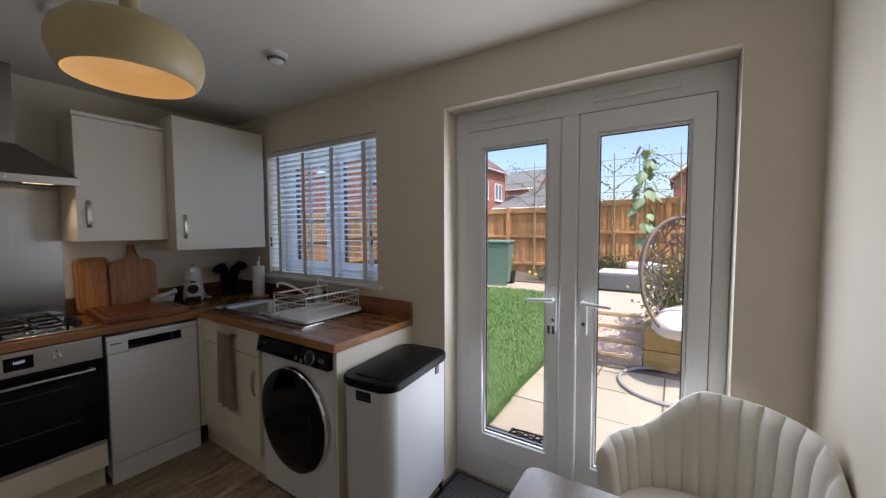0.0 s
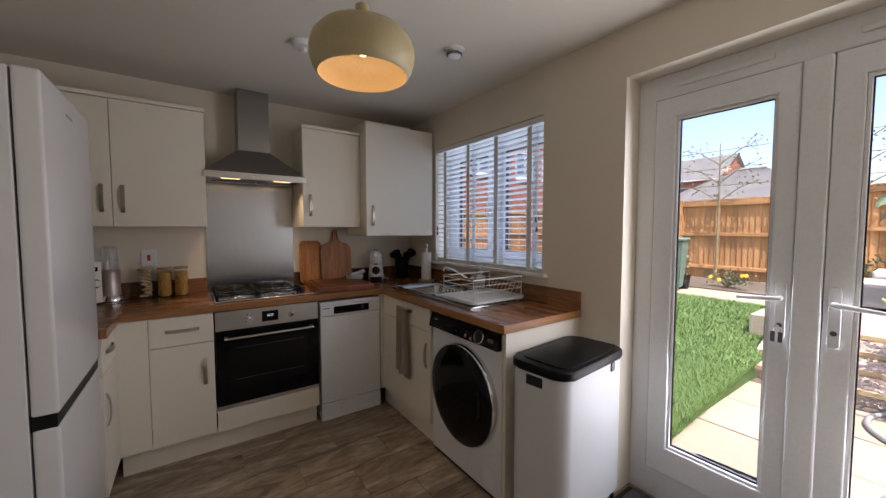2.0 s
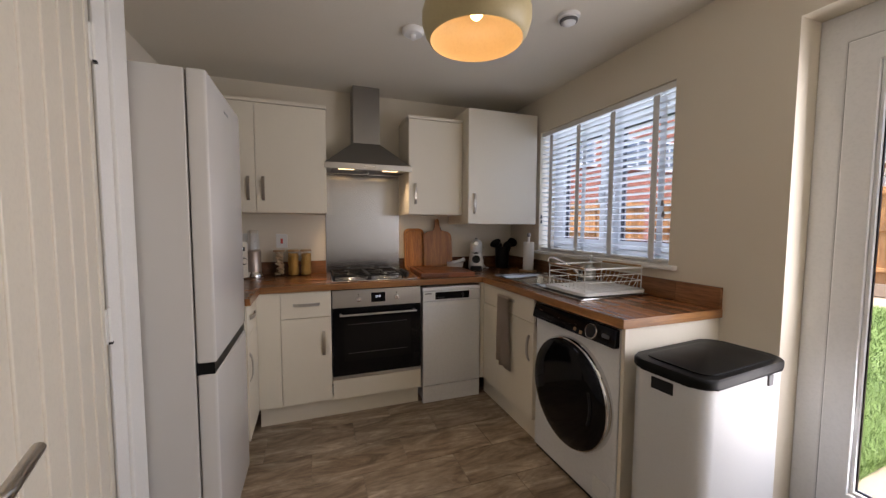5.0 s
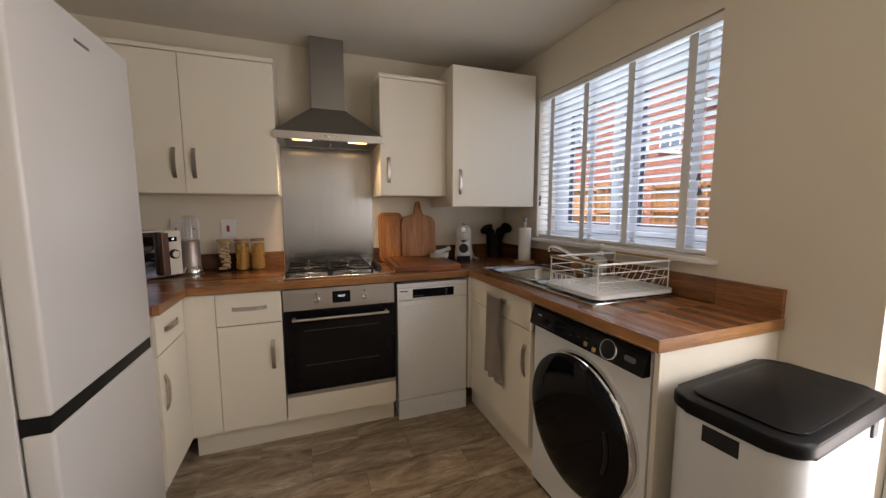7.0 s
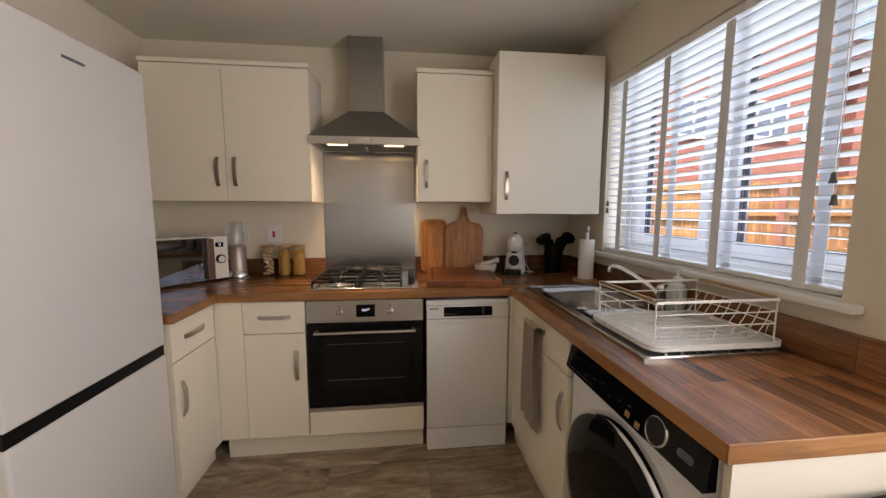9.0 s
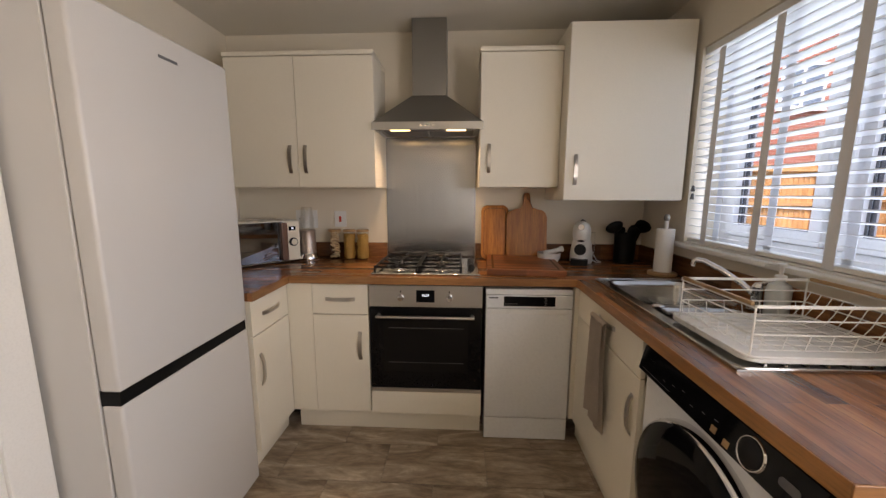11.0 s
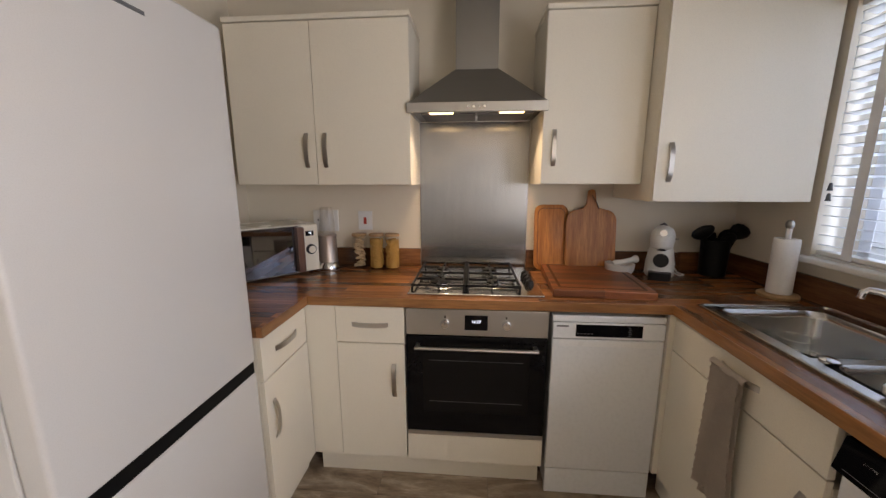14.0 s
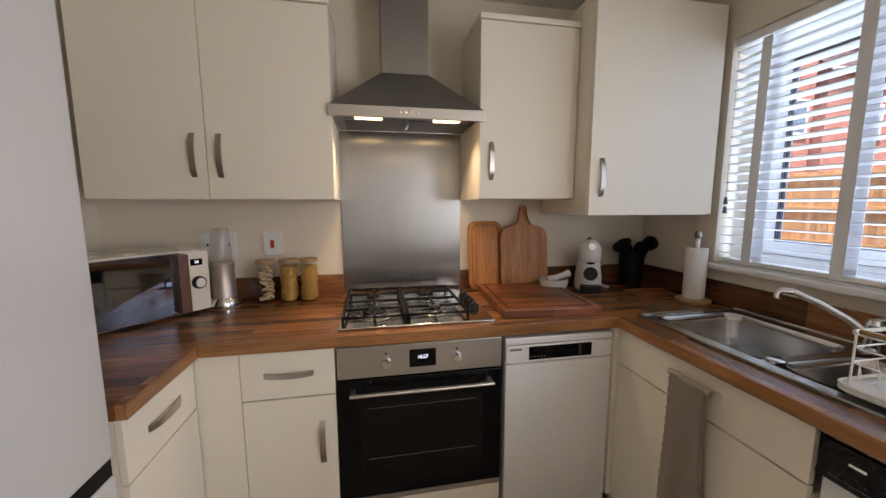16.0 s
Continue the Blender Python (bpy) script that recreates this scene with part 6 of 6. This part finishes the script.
def shrub(name, place, size, count, leaf_len, material, label, seed, category="shrub"):
    """Bushy plant: stems with many small leaves in an uneven crown."""
    random.seed(seed)
    t = thing(name, pose(*place), label, category)
    bm = bmesh.new()
    tips = []
    for k in range(9):
        d = Vector((random.uniform(-1, 1) * size[0] / 2, random.uniform(-1, 1) * size[1] / 2, size[2] * random.uniform(0.5, 1)))
        tube([(0, 0, 0), d * 0.5 + Vector((0, 0, 0.05)), d], [0.012, 0.008, 0.003], 5, bm=bm)
        tips.append(d)
    part("stems", bm, M["stem"], t)
    bm = bmesh.new()
    for k in range(count):
        d = random.choice(tips) * random.uniform(0.35, 1.0)
        c = d + Vector((random.gauss(0, size[0] * 0.14), random.gauss(0, size[1] * 0.14), random.gauss(0, size[2] * 0.11)))
        c.z = max(0.02, c.z)
        u = rnd_dir(0.3)
        n = u.orthogonal().normalized()
        leaf_quad(bm, c, n, u, leaf_len * random.uniform(0.6, 1.3), leaf_len * random.uniform(0.25, 0.4))
    tagged(part("leaves", bm, material, t), kind="stuff")
    return t


leaf_bright = surf("bright_leaf", (0.20, 0.28, 0.06), (0.36, 0.40, 0.12), 8, 0.5, bump=0.2, fine=60)
shrub("shrub", (3.18, 3.20, 0.30), (0.7, 0.5, 0.80), 1100, 0.06, leaf_bright, "leafy yellow-green shrub in the sleeper planter", 21)
shrub("shrub", (4.3, 3.2, 0.30), (0.9, 0.5, 0.65), 700, 0.06, M["leaf"], "green shrub in the sleeper planter", 22)
shrub("shrub", (1.95, 7.35, 0.36), (0.9, 0.5, 0.55), 900, 0.055, M["leaf"], "low green shrub at the foot of the fence", 23)
mg = shrub("marigolds", (0.55, 6.65, 0.24), (0.7, 0.4, 0.32), 700, 0.04, M["leaf"], "low marigold plants with orange flowers", 24, "flowers")
for fx, fy, fz in ((-0.20, -0.18, 0.20), (-0.05, -0.22, 0.16), (0.28, -0.15, 0.26), (0.34, -0.16, 0.27)):
    part("flower", lathe([(0, 0.012), (0.018, 0.016), (0.034, 0.010), (0.036, 0.0), (0.018, -0.008), (0, -0.01)], 12, None, pose(fx, fy, fz, 60)), M["flower"], mg, "round orange flower head")
po = thing("plant_pot", pose(0.02, 6.05, 0.216), "black plastic plant pot on the path", "plant pot")
part("pot", lathe([(0, 0.0), (0.11, 0.0), (0.14, 0.24), (0.15, 0.24), (0.15, 0.27), (0.13, 0.27), (0.125, 0.22), (0, 0.22)], 24), M["blackp"], po, "", 40)
shrub("potted_plant", (0.02, 6.05, 0.436), (0.3, 0.3, 0.75), 420, 0.05, M["leaf"], "tall thin leafy plant growing in a pot", 25, "plant")

# tall leafy plant in front of the fence
random.seed(31)
sf = thing("sunflower_plant", pose(2.66, 6.9, 0.36), "tall plant with broad heart-shaped drooping leaves", "plant")
part("stem", tube([(0, 0, 0), (0.02, 0, 0.9), (-0.03, 0.02, 1.9), (0.04, 0, 2.8)], [0.022, 0.018, 0.014, 0.006], 8), M["stem"], sf, "", 50)
pale = surf("pale_leaf", (0.12, 0.19, 0.08), (0.26, 0.32, 0.17), 6, 0.5, bump=0.2, fine=60)
for k in range(34):
    h = 0.75 + 2.05 * k / 34
    a_ = k * 2.4 + random.uniform(-0.7, 0.7)
    L = random.uniform(0.15, 0.29) * (0.75 if k > 28 else 1.0)
    u = Vector((0.7 * math.cos(a_), 0.7 * math.sin(a_), random.uniform(-1.3, -0.5))).normalized()
    base = Vector((0, 0, h)) + Vector((math.cos(a_), math.sin(a_), 0.25)) * random.uniform(0.08, 0.24)
    n = (Vector((math.cos(a_), math.sin(a_), 0.5)) - 0.35 * Vector((0, 1, 0))).normalized()
    n = (n - u * n.dot(u)).normalized()
    bm = bmesh.new()
    s = n.cross(u).normalized()
    outl = [(0, 0), (-0.05, 0.30), (0.15, 0.46), (0.45, 0.42), (0.75, 0.22), (1.0, 0.0)]
    cen = [bm.verts.new(base + u * (L * f) - n * (L * 0.25 * f * f)) for f, _ in outl]
    for sg in (-1, 1):
        ed = [bm.verts.new(base + u * (L * f) + s * (sg * L * w_) - n * (L * 0.25 * f * f + L * w_ * 0.25)) for f, w_ in outl]
        for q in range(5):
            try:
                bm.faces.new((cen[q], cen[q + 1], ed[q + 1], ed[q]))
            except ValueError:
                pass
    tube([(0, 0, h - 0.03), base], 0.004, 5, bm=bm)
    part("leaf", bm, pale, sf)

# fence
BOARD = finish(box(-0.0625, -0.006, 0, 0.0625, 0.012, 1.75, 0.003, 1), "board", M["fence"])


def fence(m, length, label, height=1.75, ends=False):
    t = thing("fence", m, label, "fence", "garden fence panels")
    n = int(length / 0.100)
    for k in range(n):
        ob = new("board", BOARD)
        ob.parent = t
        ob.matrix_local = pose(0.055 + 0.100 * k, 0.016, random.uniform(0.0, 0.012), 0, 0, 10)
    for z in (0.22, 0.95, 1.62):
        part("rail", box(0.05, -0.055, z, length - 0.05, -0.002, z + 0.075, 0.006), M["rail"], t)
    for x in ((0.0, length) if ends else (0.0,)):
        part("post", box(x - 0.05, -0.062, -0.2, x + 0.05, 0.040, height + 0.03, 0.006), M["fence"], t, "square timber fence post")
    return t


for k in range(3):
    fence(pose(-5.1 + 1.45 * k, 7.85, 0.26), 1.45, "feather-edge timber fence panel behind the flower bed")
fence(pose(-0.75, 7.85, 0.26), 1.95, "feather-edge timber fence panel behind the flower bed")
fence(pose(1.20, 7.85, 0.38), 1.85, "feather-edge timber fence panel behind the terrace")
fence(pose(3.05, 7.85, 0.38), 1.85, "feather-edge timber fence panel behind the terrace", ends=True)
for k in range(4):
    fence(pose(-5.2, 0.3 + 1.85 * k, 0.0 + 0.08 * k, 0, 0, 90), 1.85, "feather-edge timber side fence panel")

# trained trees on wires above the fence
for tx, seed in ((0.05, 51), (1.95, 52), (3.25, 53)):
    random.seed(seed)
    tr = thing("trained_tree", pose(tx, 7.62, 0.25), "young tree trained on a cane and wire frame", "tree", "trained trees along the fence")
    bm = tube([(0, 0, 0), (0.02, 0, 1.5), (0.0, 0, 2.95)], [0.028, 0.022, 0.008], 8)
    for z in (1.7, 2.1, 2.5):
        for sg in (-1, 1):
            tube([(0, 0, z), (sg * 0.35, 0.02, z + 0.28), (sg * 0.7, 0.0, z + 0.42)], [0.012, 0.009, 0.004], 6, bm=bm)
    part("trunk", bm, M["stem"], tr)
    for z in (2.05, 2.42, 2.80):
        part("wire", tube([(-0.8, 0.03, z), (0.8, 0.03, z)], 0.006, 5), M["stem"], tr)
    part("cane", tube([(-0.78, 0.03, 1.4), (-0.78, 0.03, 2.85)], 0.009, 6), M["rail"], tr)
    bm = bmesh.new()
    for k in range(260):
        z = random.choice((1.7, 2.1, 2.5))
        f = random.random()
        sg = random.choice((-1, 1))
        c = Vector((sg * 0.7 * f, 0, z + 0.42 * f ** 0.8)) + Vector((random.gauss(0, 0.07), random.gauss(0, 0.05), random.gauss(0, 0.10)))
        u = rnd_dir()
        leaf_quad(bm, c, u.orthogonal().normalized(), u, 0.055, 0.020)
    tagged(part("leaves", bm, pale, tr), kind="stuff")

# wheeled bin
gb = thing("wheelie_bin", pose(-0.10, 5.75, 0.216, 0, 0, 12), "green plastic wheeled refuse bin on the path", "wheelie bin")
bm = bmesh.new()
lo4 = [bm.verts.new(p) for p in ((-0.22, -0.25, 0.05), (0.22, -0.25, 0.05), (0.22, 0.22, 0.05), (-0.22, 0.22, 0.05))]
hi4 = [bm.verts.new(p) for p in ((-0.27, -0.34, 0.93), (0.27, -0.34, 0.93), (0.27, 0.30, 0.93), (-0.27, 0.30, 0.93))]
bm.faces.new(lo4[::-1])
bm.faces.new(hi4)
for k in range(4):
    bm.faces.new((lo4[k], lo4[(k + 1) % 4], hi4[(k + 1) % 4], hi4[k]))
bmesh.ops.bevel(bm, geom=bm.edges[:], offset=0.02, segments=2, affect="EDGES")
part("body", bm, M["binp"], gb, "", 40)
part("lid", box(-0.29, -0.37, 0.93, 0.29, 0.34, 0.985, 0.022, 3), M["binp"], gb, "", 40)
part("handle", tube([(-0.20, 0.36, 0.93), (0.20, 0.36, 0.93)], 0.016, 8), M["binp"], gb)
for sx in (-0.25, 0.25):
    part("wheel", lathe([(0, -0.025), (0.09, -0.025), (0.10, -0.015), (0.10, 0.015), (0.09, 0.025), (0, 0.025)], 20, None, pose(sx, 0.22, 0.10, 0, 90, 0)), M["blackp"], gb)
part("foot", box(-0.2, -0.25, 0.0, 0.2, -0.18, 0.055, 0.004), M["binp"], gb)

# garden sofa and cushions
so = thing("garden_sofa", pose(2.42, 5.35, 0.362), "low dark grey garden footstool with pale cushion", "garden seat")
part("base", box(-0.36, -0.28, 0.03, 0.36, 0.28, 0.30, 0.02, 3), M["iron"], so, "", 40)
part("cushion", box(-0.35, -0.27, 0.302, 0.35, 0.27, 0.345, 0.018, 4), M["cushion"], so, "", 50)
for sx in (-0.32, 0.32):
    for sy in (-0.22, 0.22):
        part("foot", box(sx - 0.02, sy - 0.02, 0.0, sx + 0.02, sy + 0.02, 0.032), M["blackp"], so)
so = thing("garden_sofa", pose(2.72, 6.55, 0.362), "dark rattan garden seat with white cushion", "garden seat")
part("base", box(-0.35, -0.30, 0.0, 0.35, 0.30, 0.28, 0.02, 3), M["rattan"], so, "", 40)
part("cushion", box(-0.34, -0.29, 0.282, 0.34, 0.29, 0.40, 0.04, 4), M["cushion"], so, "", 50)

# hanging egg chair
stand = surf("pale_grey_stand", (0.26, 0.26, 0.27), (0.34, 0.34, 0.34), 12, 0.45, bump=0.05)
eg = thing("egg_chair", pose(3.20, 2.38, PZ0), "hanging rattan egg chair on a ring-base steel stand", "egg chair")
part("base_ring", tube([(0.46 * math.cos(radians(a)), 0.46 * math.sin(radians(a)), 0.018) for a in range(0, 360, 10)], 0.018, 10, True), stand, eg, "", 60)
part("base_bar", tube([(0.05, 0.42, 0.03), (0.46, 0.0, 0.03)], 0.018, 8), M["iron"], eg)
part("stand_pole", tube([(0.44, 0.12, 0.02), (0.56, 0.20, 0.7), (0.56, 0.20, 1.4), (0.42, 0.14, 1.82), (0.20, 0.06, 1.94), (0.10, 0.04, 1.90)], 0.022, 10), M["iron"], eg, "", 60)
part("chain", tube([(0.10, 0.04, 1.89), (0.10, 0.04, 1.66)], 0.008, 6), M["iron"], eg)
EM = Matrix.Translation((0.10, 0.10, 1.02)) @ pose(0, 0, 0, 0, -8, 12)
bk = part("basket_rim", moved(tube([(0.40 * math.cos(radians(a)), -0.05 - 0.06 * math.cos(radians(2 * a)), 0.63 * math.sin(radians(a)) * (1.0 if math.sin(radians(a)) > 0 else 0.92)) for a in range(0, 360, 8)], 0.017, 8, True), EM), M["rattan"], eg, "rattan-wrapped rim", 60)
random.seed(77)


def egg(u, v):
    r = max(0.0, math.sin(u))
    return Vector((0.40 * r * math.cos(v), 0.05 + 0.40 * r * math.sin(v), 0.63 * math.cos(u) * (1.0 if math.cos(u) > 0 else 0.92)))


for k in range(300):
    u0, v0 = random.uniform(0.25, 2.9), random.uniform(0.0, math.pi)
    du, dv = random.uniform(-0.75, 0.75), random.uniform(-1.0, 1.0)
    pts = [egg(min(3.05, max(0.08, u0 + du * s)), min(math.pi, max(0.0, v0 + dv * s))) for s in (0, 0.25, 0.5, 0.75, 1.0)]
    if (pts[0] - pts[-1]).length > 0.1:
        part("cane", moved(tube(pts, 0.0075, 4), EM), M["rattan"], bk)
cu = bmesh.new()
bmesh.ops.create_uvsphere(cu, u_segments=32, v_segments=18, radius=1.0)
for v in cu.verts:
    lump = 1 + 0.13 * noise.noise(v.co * 1.9) + 0.06 * noise.noise(v.co * 4.3)
    v.co = Vector((v.co.x * 0.33 * lump, v.co.y * 0.31 * lump, v.co.z * 0.135 * lump + 0.10 * max(0.0, v.co.y) ** 2))
moved(cu, EM @ pose(0.0, 0.06, -0.425))
part("seat_cushion", cu, M["cushion"], eg, "plump white seat cushion", 60)

# drain grating by the doors
dg = thing("drain_grating", pose(2.34, 0.835, PZ0 + 0.004, 0, 0, 4), "patterned metal drain grating set in the patio", "grating")
part("frame", moved(frame_rect(-0.165, -0.055, 0.165, 0.055, 0.012, 0.0, 0.008, 0.0), pose(0, 0, 0, 90)), M["blackm"], dg)
for k in range(7):
    part("bar", tube([(-0.132 + 0.044 * k + 0.022 * math.cos(radians(a)), 0.026 * math.sin(radians(a)) + 0.012 * (-1) ** k, 0.004) for a in range(0, 360, 45)], 0.006, 5, True), M["blackm"], dg)

# ---------- houses beyond ----------
pane_far = surf("far_window_glass", (0.10, 0.13, 0.17), (0.20, 0.25, 0.30), 1.5, 0.1, bump=0.0)


def house(m, w, d, eaves, ridge, label, roof, gable_front, windows, hip=0.0):
    """Brick house: local x along its front, y away. windows: (x, z, w, h) on the front."""
    h = thing("house", m, label, "house", "neighbouring houses")
    bm = bmesh.new()
    if gable_front:
        sec = [(0, 0), (w, 0), (w, eaves), (w / 2, ridge), (0, eaves)]
        a = [bm.verts.new((x, 0, z)) for x, z in sec]
        b = [bm.verts.new((x, d, z)) for x, z in sec]
    else:
        sec = [(0, 0), (d, 0), (d, eaves), (d / 2, eaves + 0.01 if hip else ridge), (0, eaves)]
        a = [bm.verts.new((0, y, z)) for y, z in sec]
        b = [bm.verts.new((w, y, z)) for y, z in sec]
    bm.faces.new(a)
    bm.faces.new(b[::-1])
    for k in range(5):
        bm.faces.new((a[k], a[(k + 1) % 5], b[(k + 1) % 5], b[k]))
    part("wall", bm, M["brick"], h)
    o = 0.25
    half = (w if gable_front else d) / 2
    sl = (ridge - eaves) / half
    for sg in (0, 1):
        bm = bmesh.new()
        pts = []
        for q, e in ((-o, eaves - sl * o + 0.06), (half, ridge + 0.06)):
            c = q if sg == 0 else 2 * half - q
            for l_ in (-o, (d if gable_front else w) + o):
                k_ = (hip if l_ < 0 else -hip) if q == half else 0.0
                pts.append((c, l_, e) if gable_front else (l_ + k_, c, e))
        v = [bm.verts.new(p) for p in (pts[0], pts[1], pts[3], pts[2])]
        bm.faces.new(v)
        bmesh.ops.solidify(bm, geom=bm.faces[:], thickness=0.12)
        part("roof_slope", bm, M[roof], h)
    if hip:
        for l_, k_ in ((-o, hip), (w + o, -hip)):
            bm = bmesh.new()
            z_ = eaves - sl * o + 0.06
            bm.faces.new([bm.verts.new(p) for p in ((l_, -o, z_), (l_, d + o, z_), (l_ + k_, half, ridge + 0.06))])
            part("hip_slope", bm, M[roof], h)
        part("ridge_tiles", tube([(-o + hip, half, ridge + 0.07), (w + o - hip, half, ridge + 0.07)], 0.09, 6), M[roof], h)
    if gable_front:
        for sg in (0, 1):
            x0, x1 = (-o, half) if sg == 0 else (w + o, half)
            part("bargeboard", tube([(x0, -o - 0.02, eaves - sl * o - 0.02), (x1, -o - 0.02, ridge - 0.02)], 0.10, 4), M["white"], h)
    else:
        part("gutter", tube([(-o, -o, eaves - sl * o - 0.02), (w + o, -o, eaves - sl * o - 0.02)], 0.06, 6), M["white"], h)
    for x, z, ww, hh in windows:
        wi = part("window", moved(frame_rect(x, z, x + ww, z + hh, 0.07, -0.03, 0.05, 0.0), Matrix.Identity(4)), M["upvc"], h)
        part("pane", box(x + 0.07, 0.0 - 0.01, z + 0.07, x + ww - 0.07, 0.0, z + hh - 0.07), pane_far, wi)
        part("bar", box(x + ww / 2 - 0.035, -0.03, z + 0.07, x + ww / 2 + 0.035, 0.03, z + hh - 0.07), M["upvc"], wi)
        part("sill", box(x - 0.05, -0.09, z - 0.08, x + ww + 0.05, 0.0, z, 0.01), M["white"], wi)
        part("lintel", box(x - 0.10, -0.012, z + hh + 0.001, x + ww + 0.10, 0.0, z + hh + 0.20), M["brick"], wi)
    return h


house(pose(-8.6, 2.0, -0.2, 0, 0, 90), 11.6, 8.0, 8.3, 11.2, "tall red brick house beyond the side fence", "roofr", False,
      [(2.5, 1.0, 1.4, 1.3), (3.0, 3.9, 1.2, 1.2), (5.6, 3.9, 1.2, 1.2), (6.2, 1.0, 1.6, 1.3), (8.4, 3.9, 1.2, 1.2), (10.2, 3.9, 1.2, 1.2)])
house(pose(-8.6, 14.2, -0.2, 0, 0, 90), 11.8, 8.0, 6.3, 9.2, "red brick house beyond the side fence", "roofr", False,
      [(1.4, 3.9, 1.2, 1.2), (4.2, 3.9, 1.2, 1.2), (7.4, 3.9, 1.3, 1.3), (9.8, 3.9, 1.3, 1.3)])
house(pose(-14.0, 34.0, -0.2), 5.4, 8.0, 5.9, 8.2, "distant brick house with grey slate roof", "roof", False, [(1.0, 3.6, 2.4, 1.6), (3.8, 3.6, 1.0, 1.3)])
house(pose(-6.4, 19.6, -0.2), 6.0, 6.0, 3.1, 4.7, "low brick garage with grey hipped tiled roof", "roof", False, [], 2.6)
house(pose(3.0, 27.0, -0.2), 8.5, 9.0, 5.2, 8.4, "distant red brick house with white windows", "roofr", True, [(0.9, 3.2, 1.5, 1.3), (4.8, 3.2, 1.4, 1.3)])
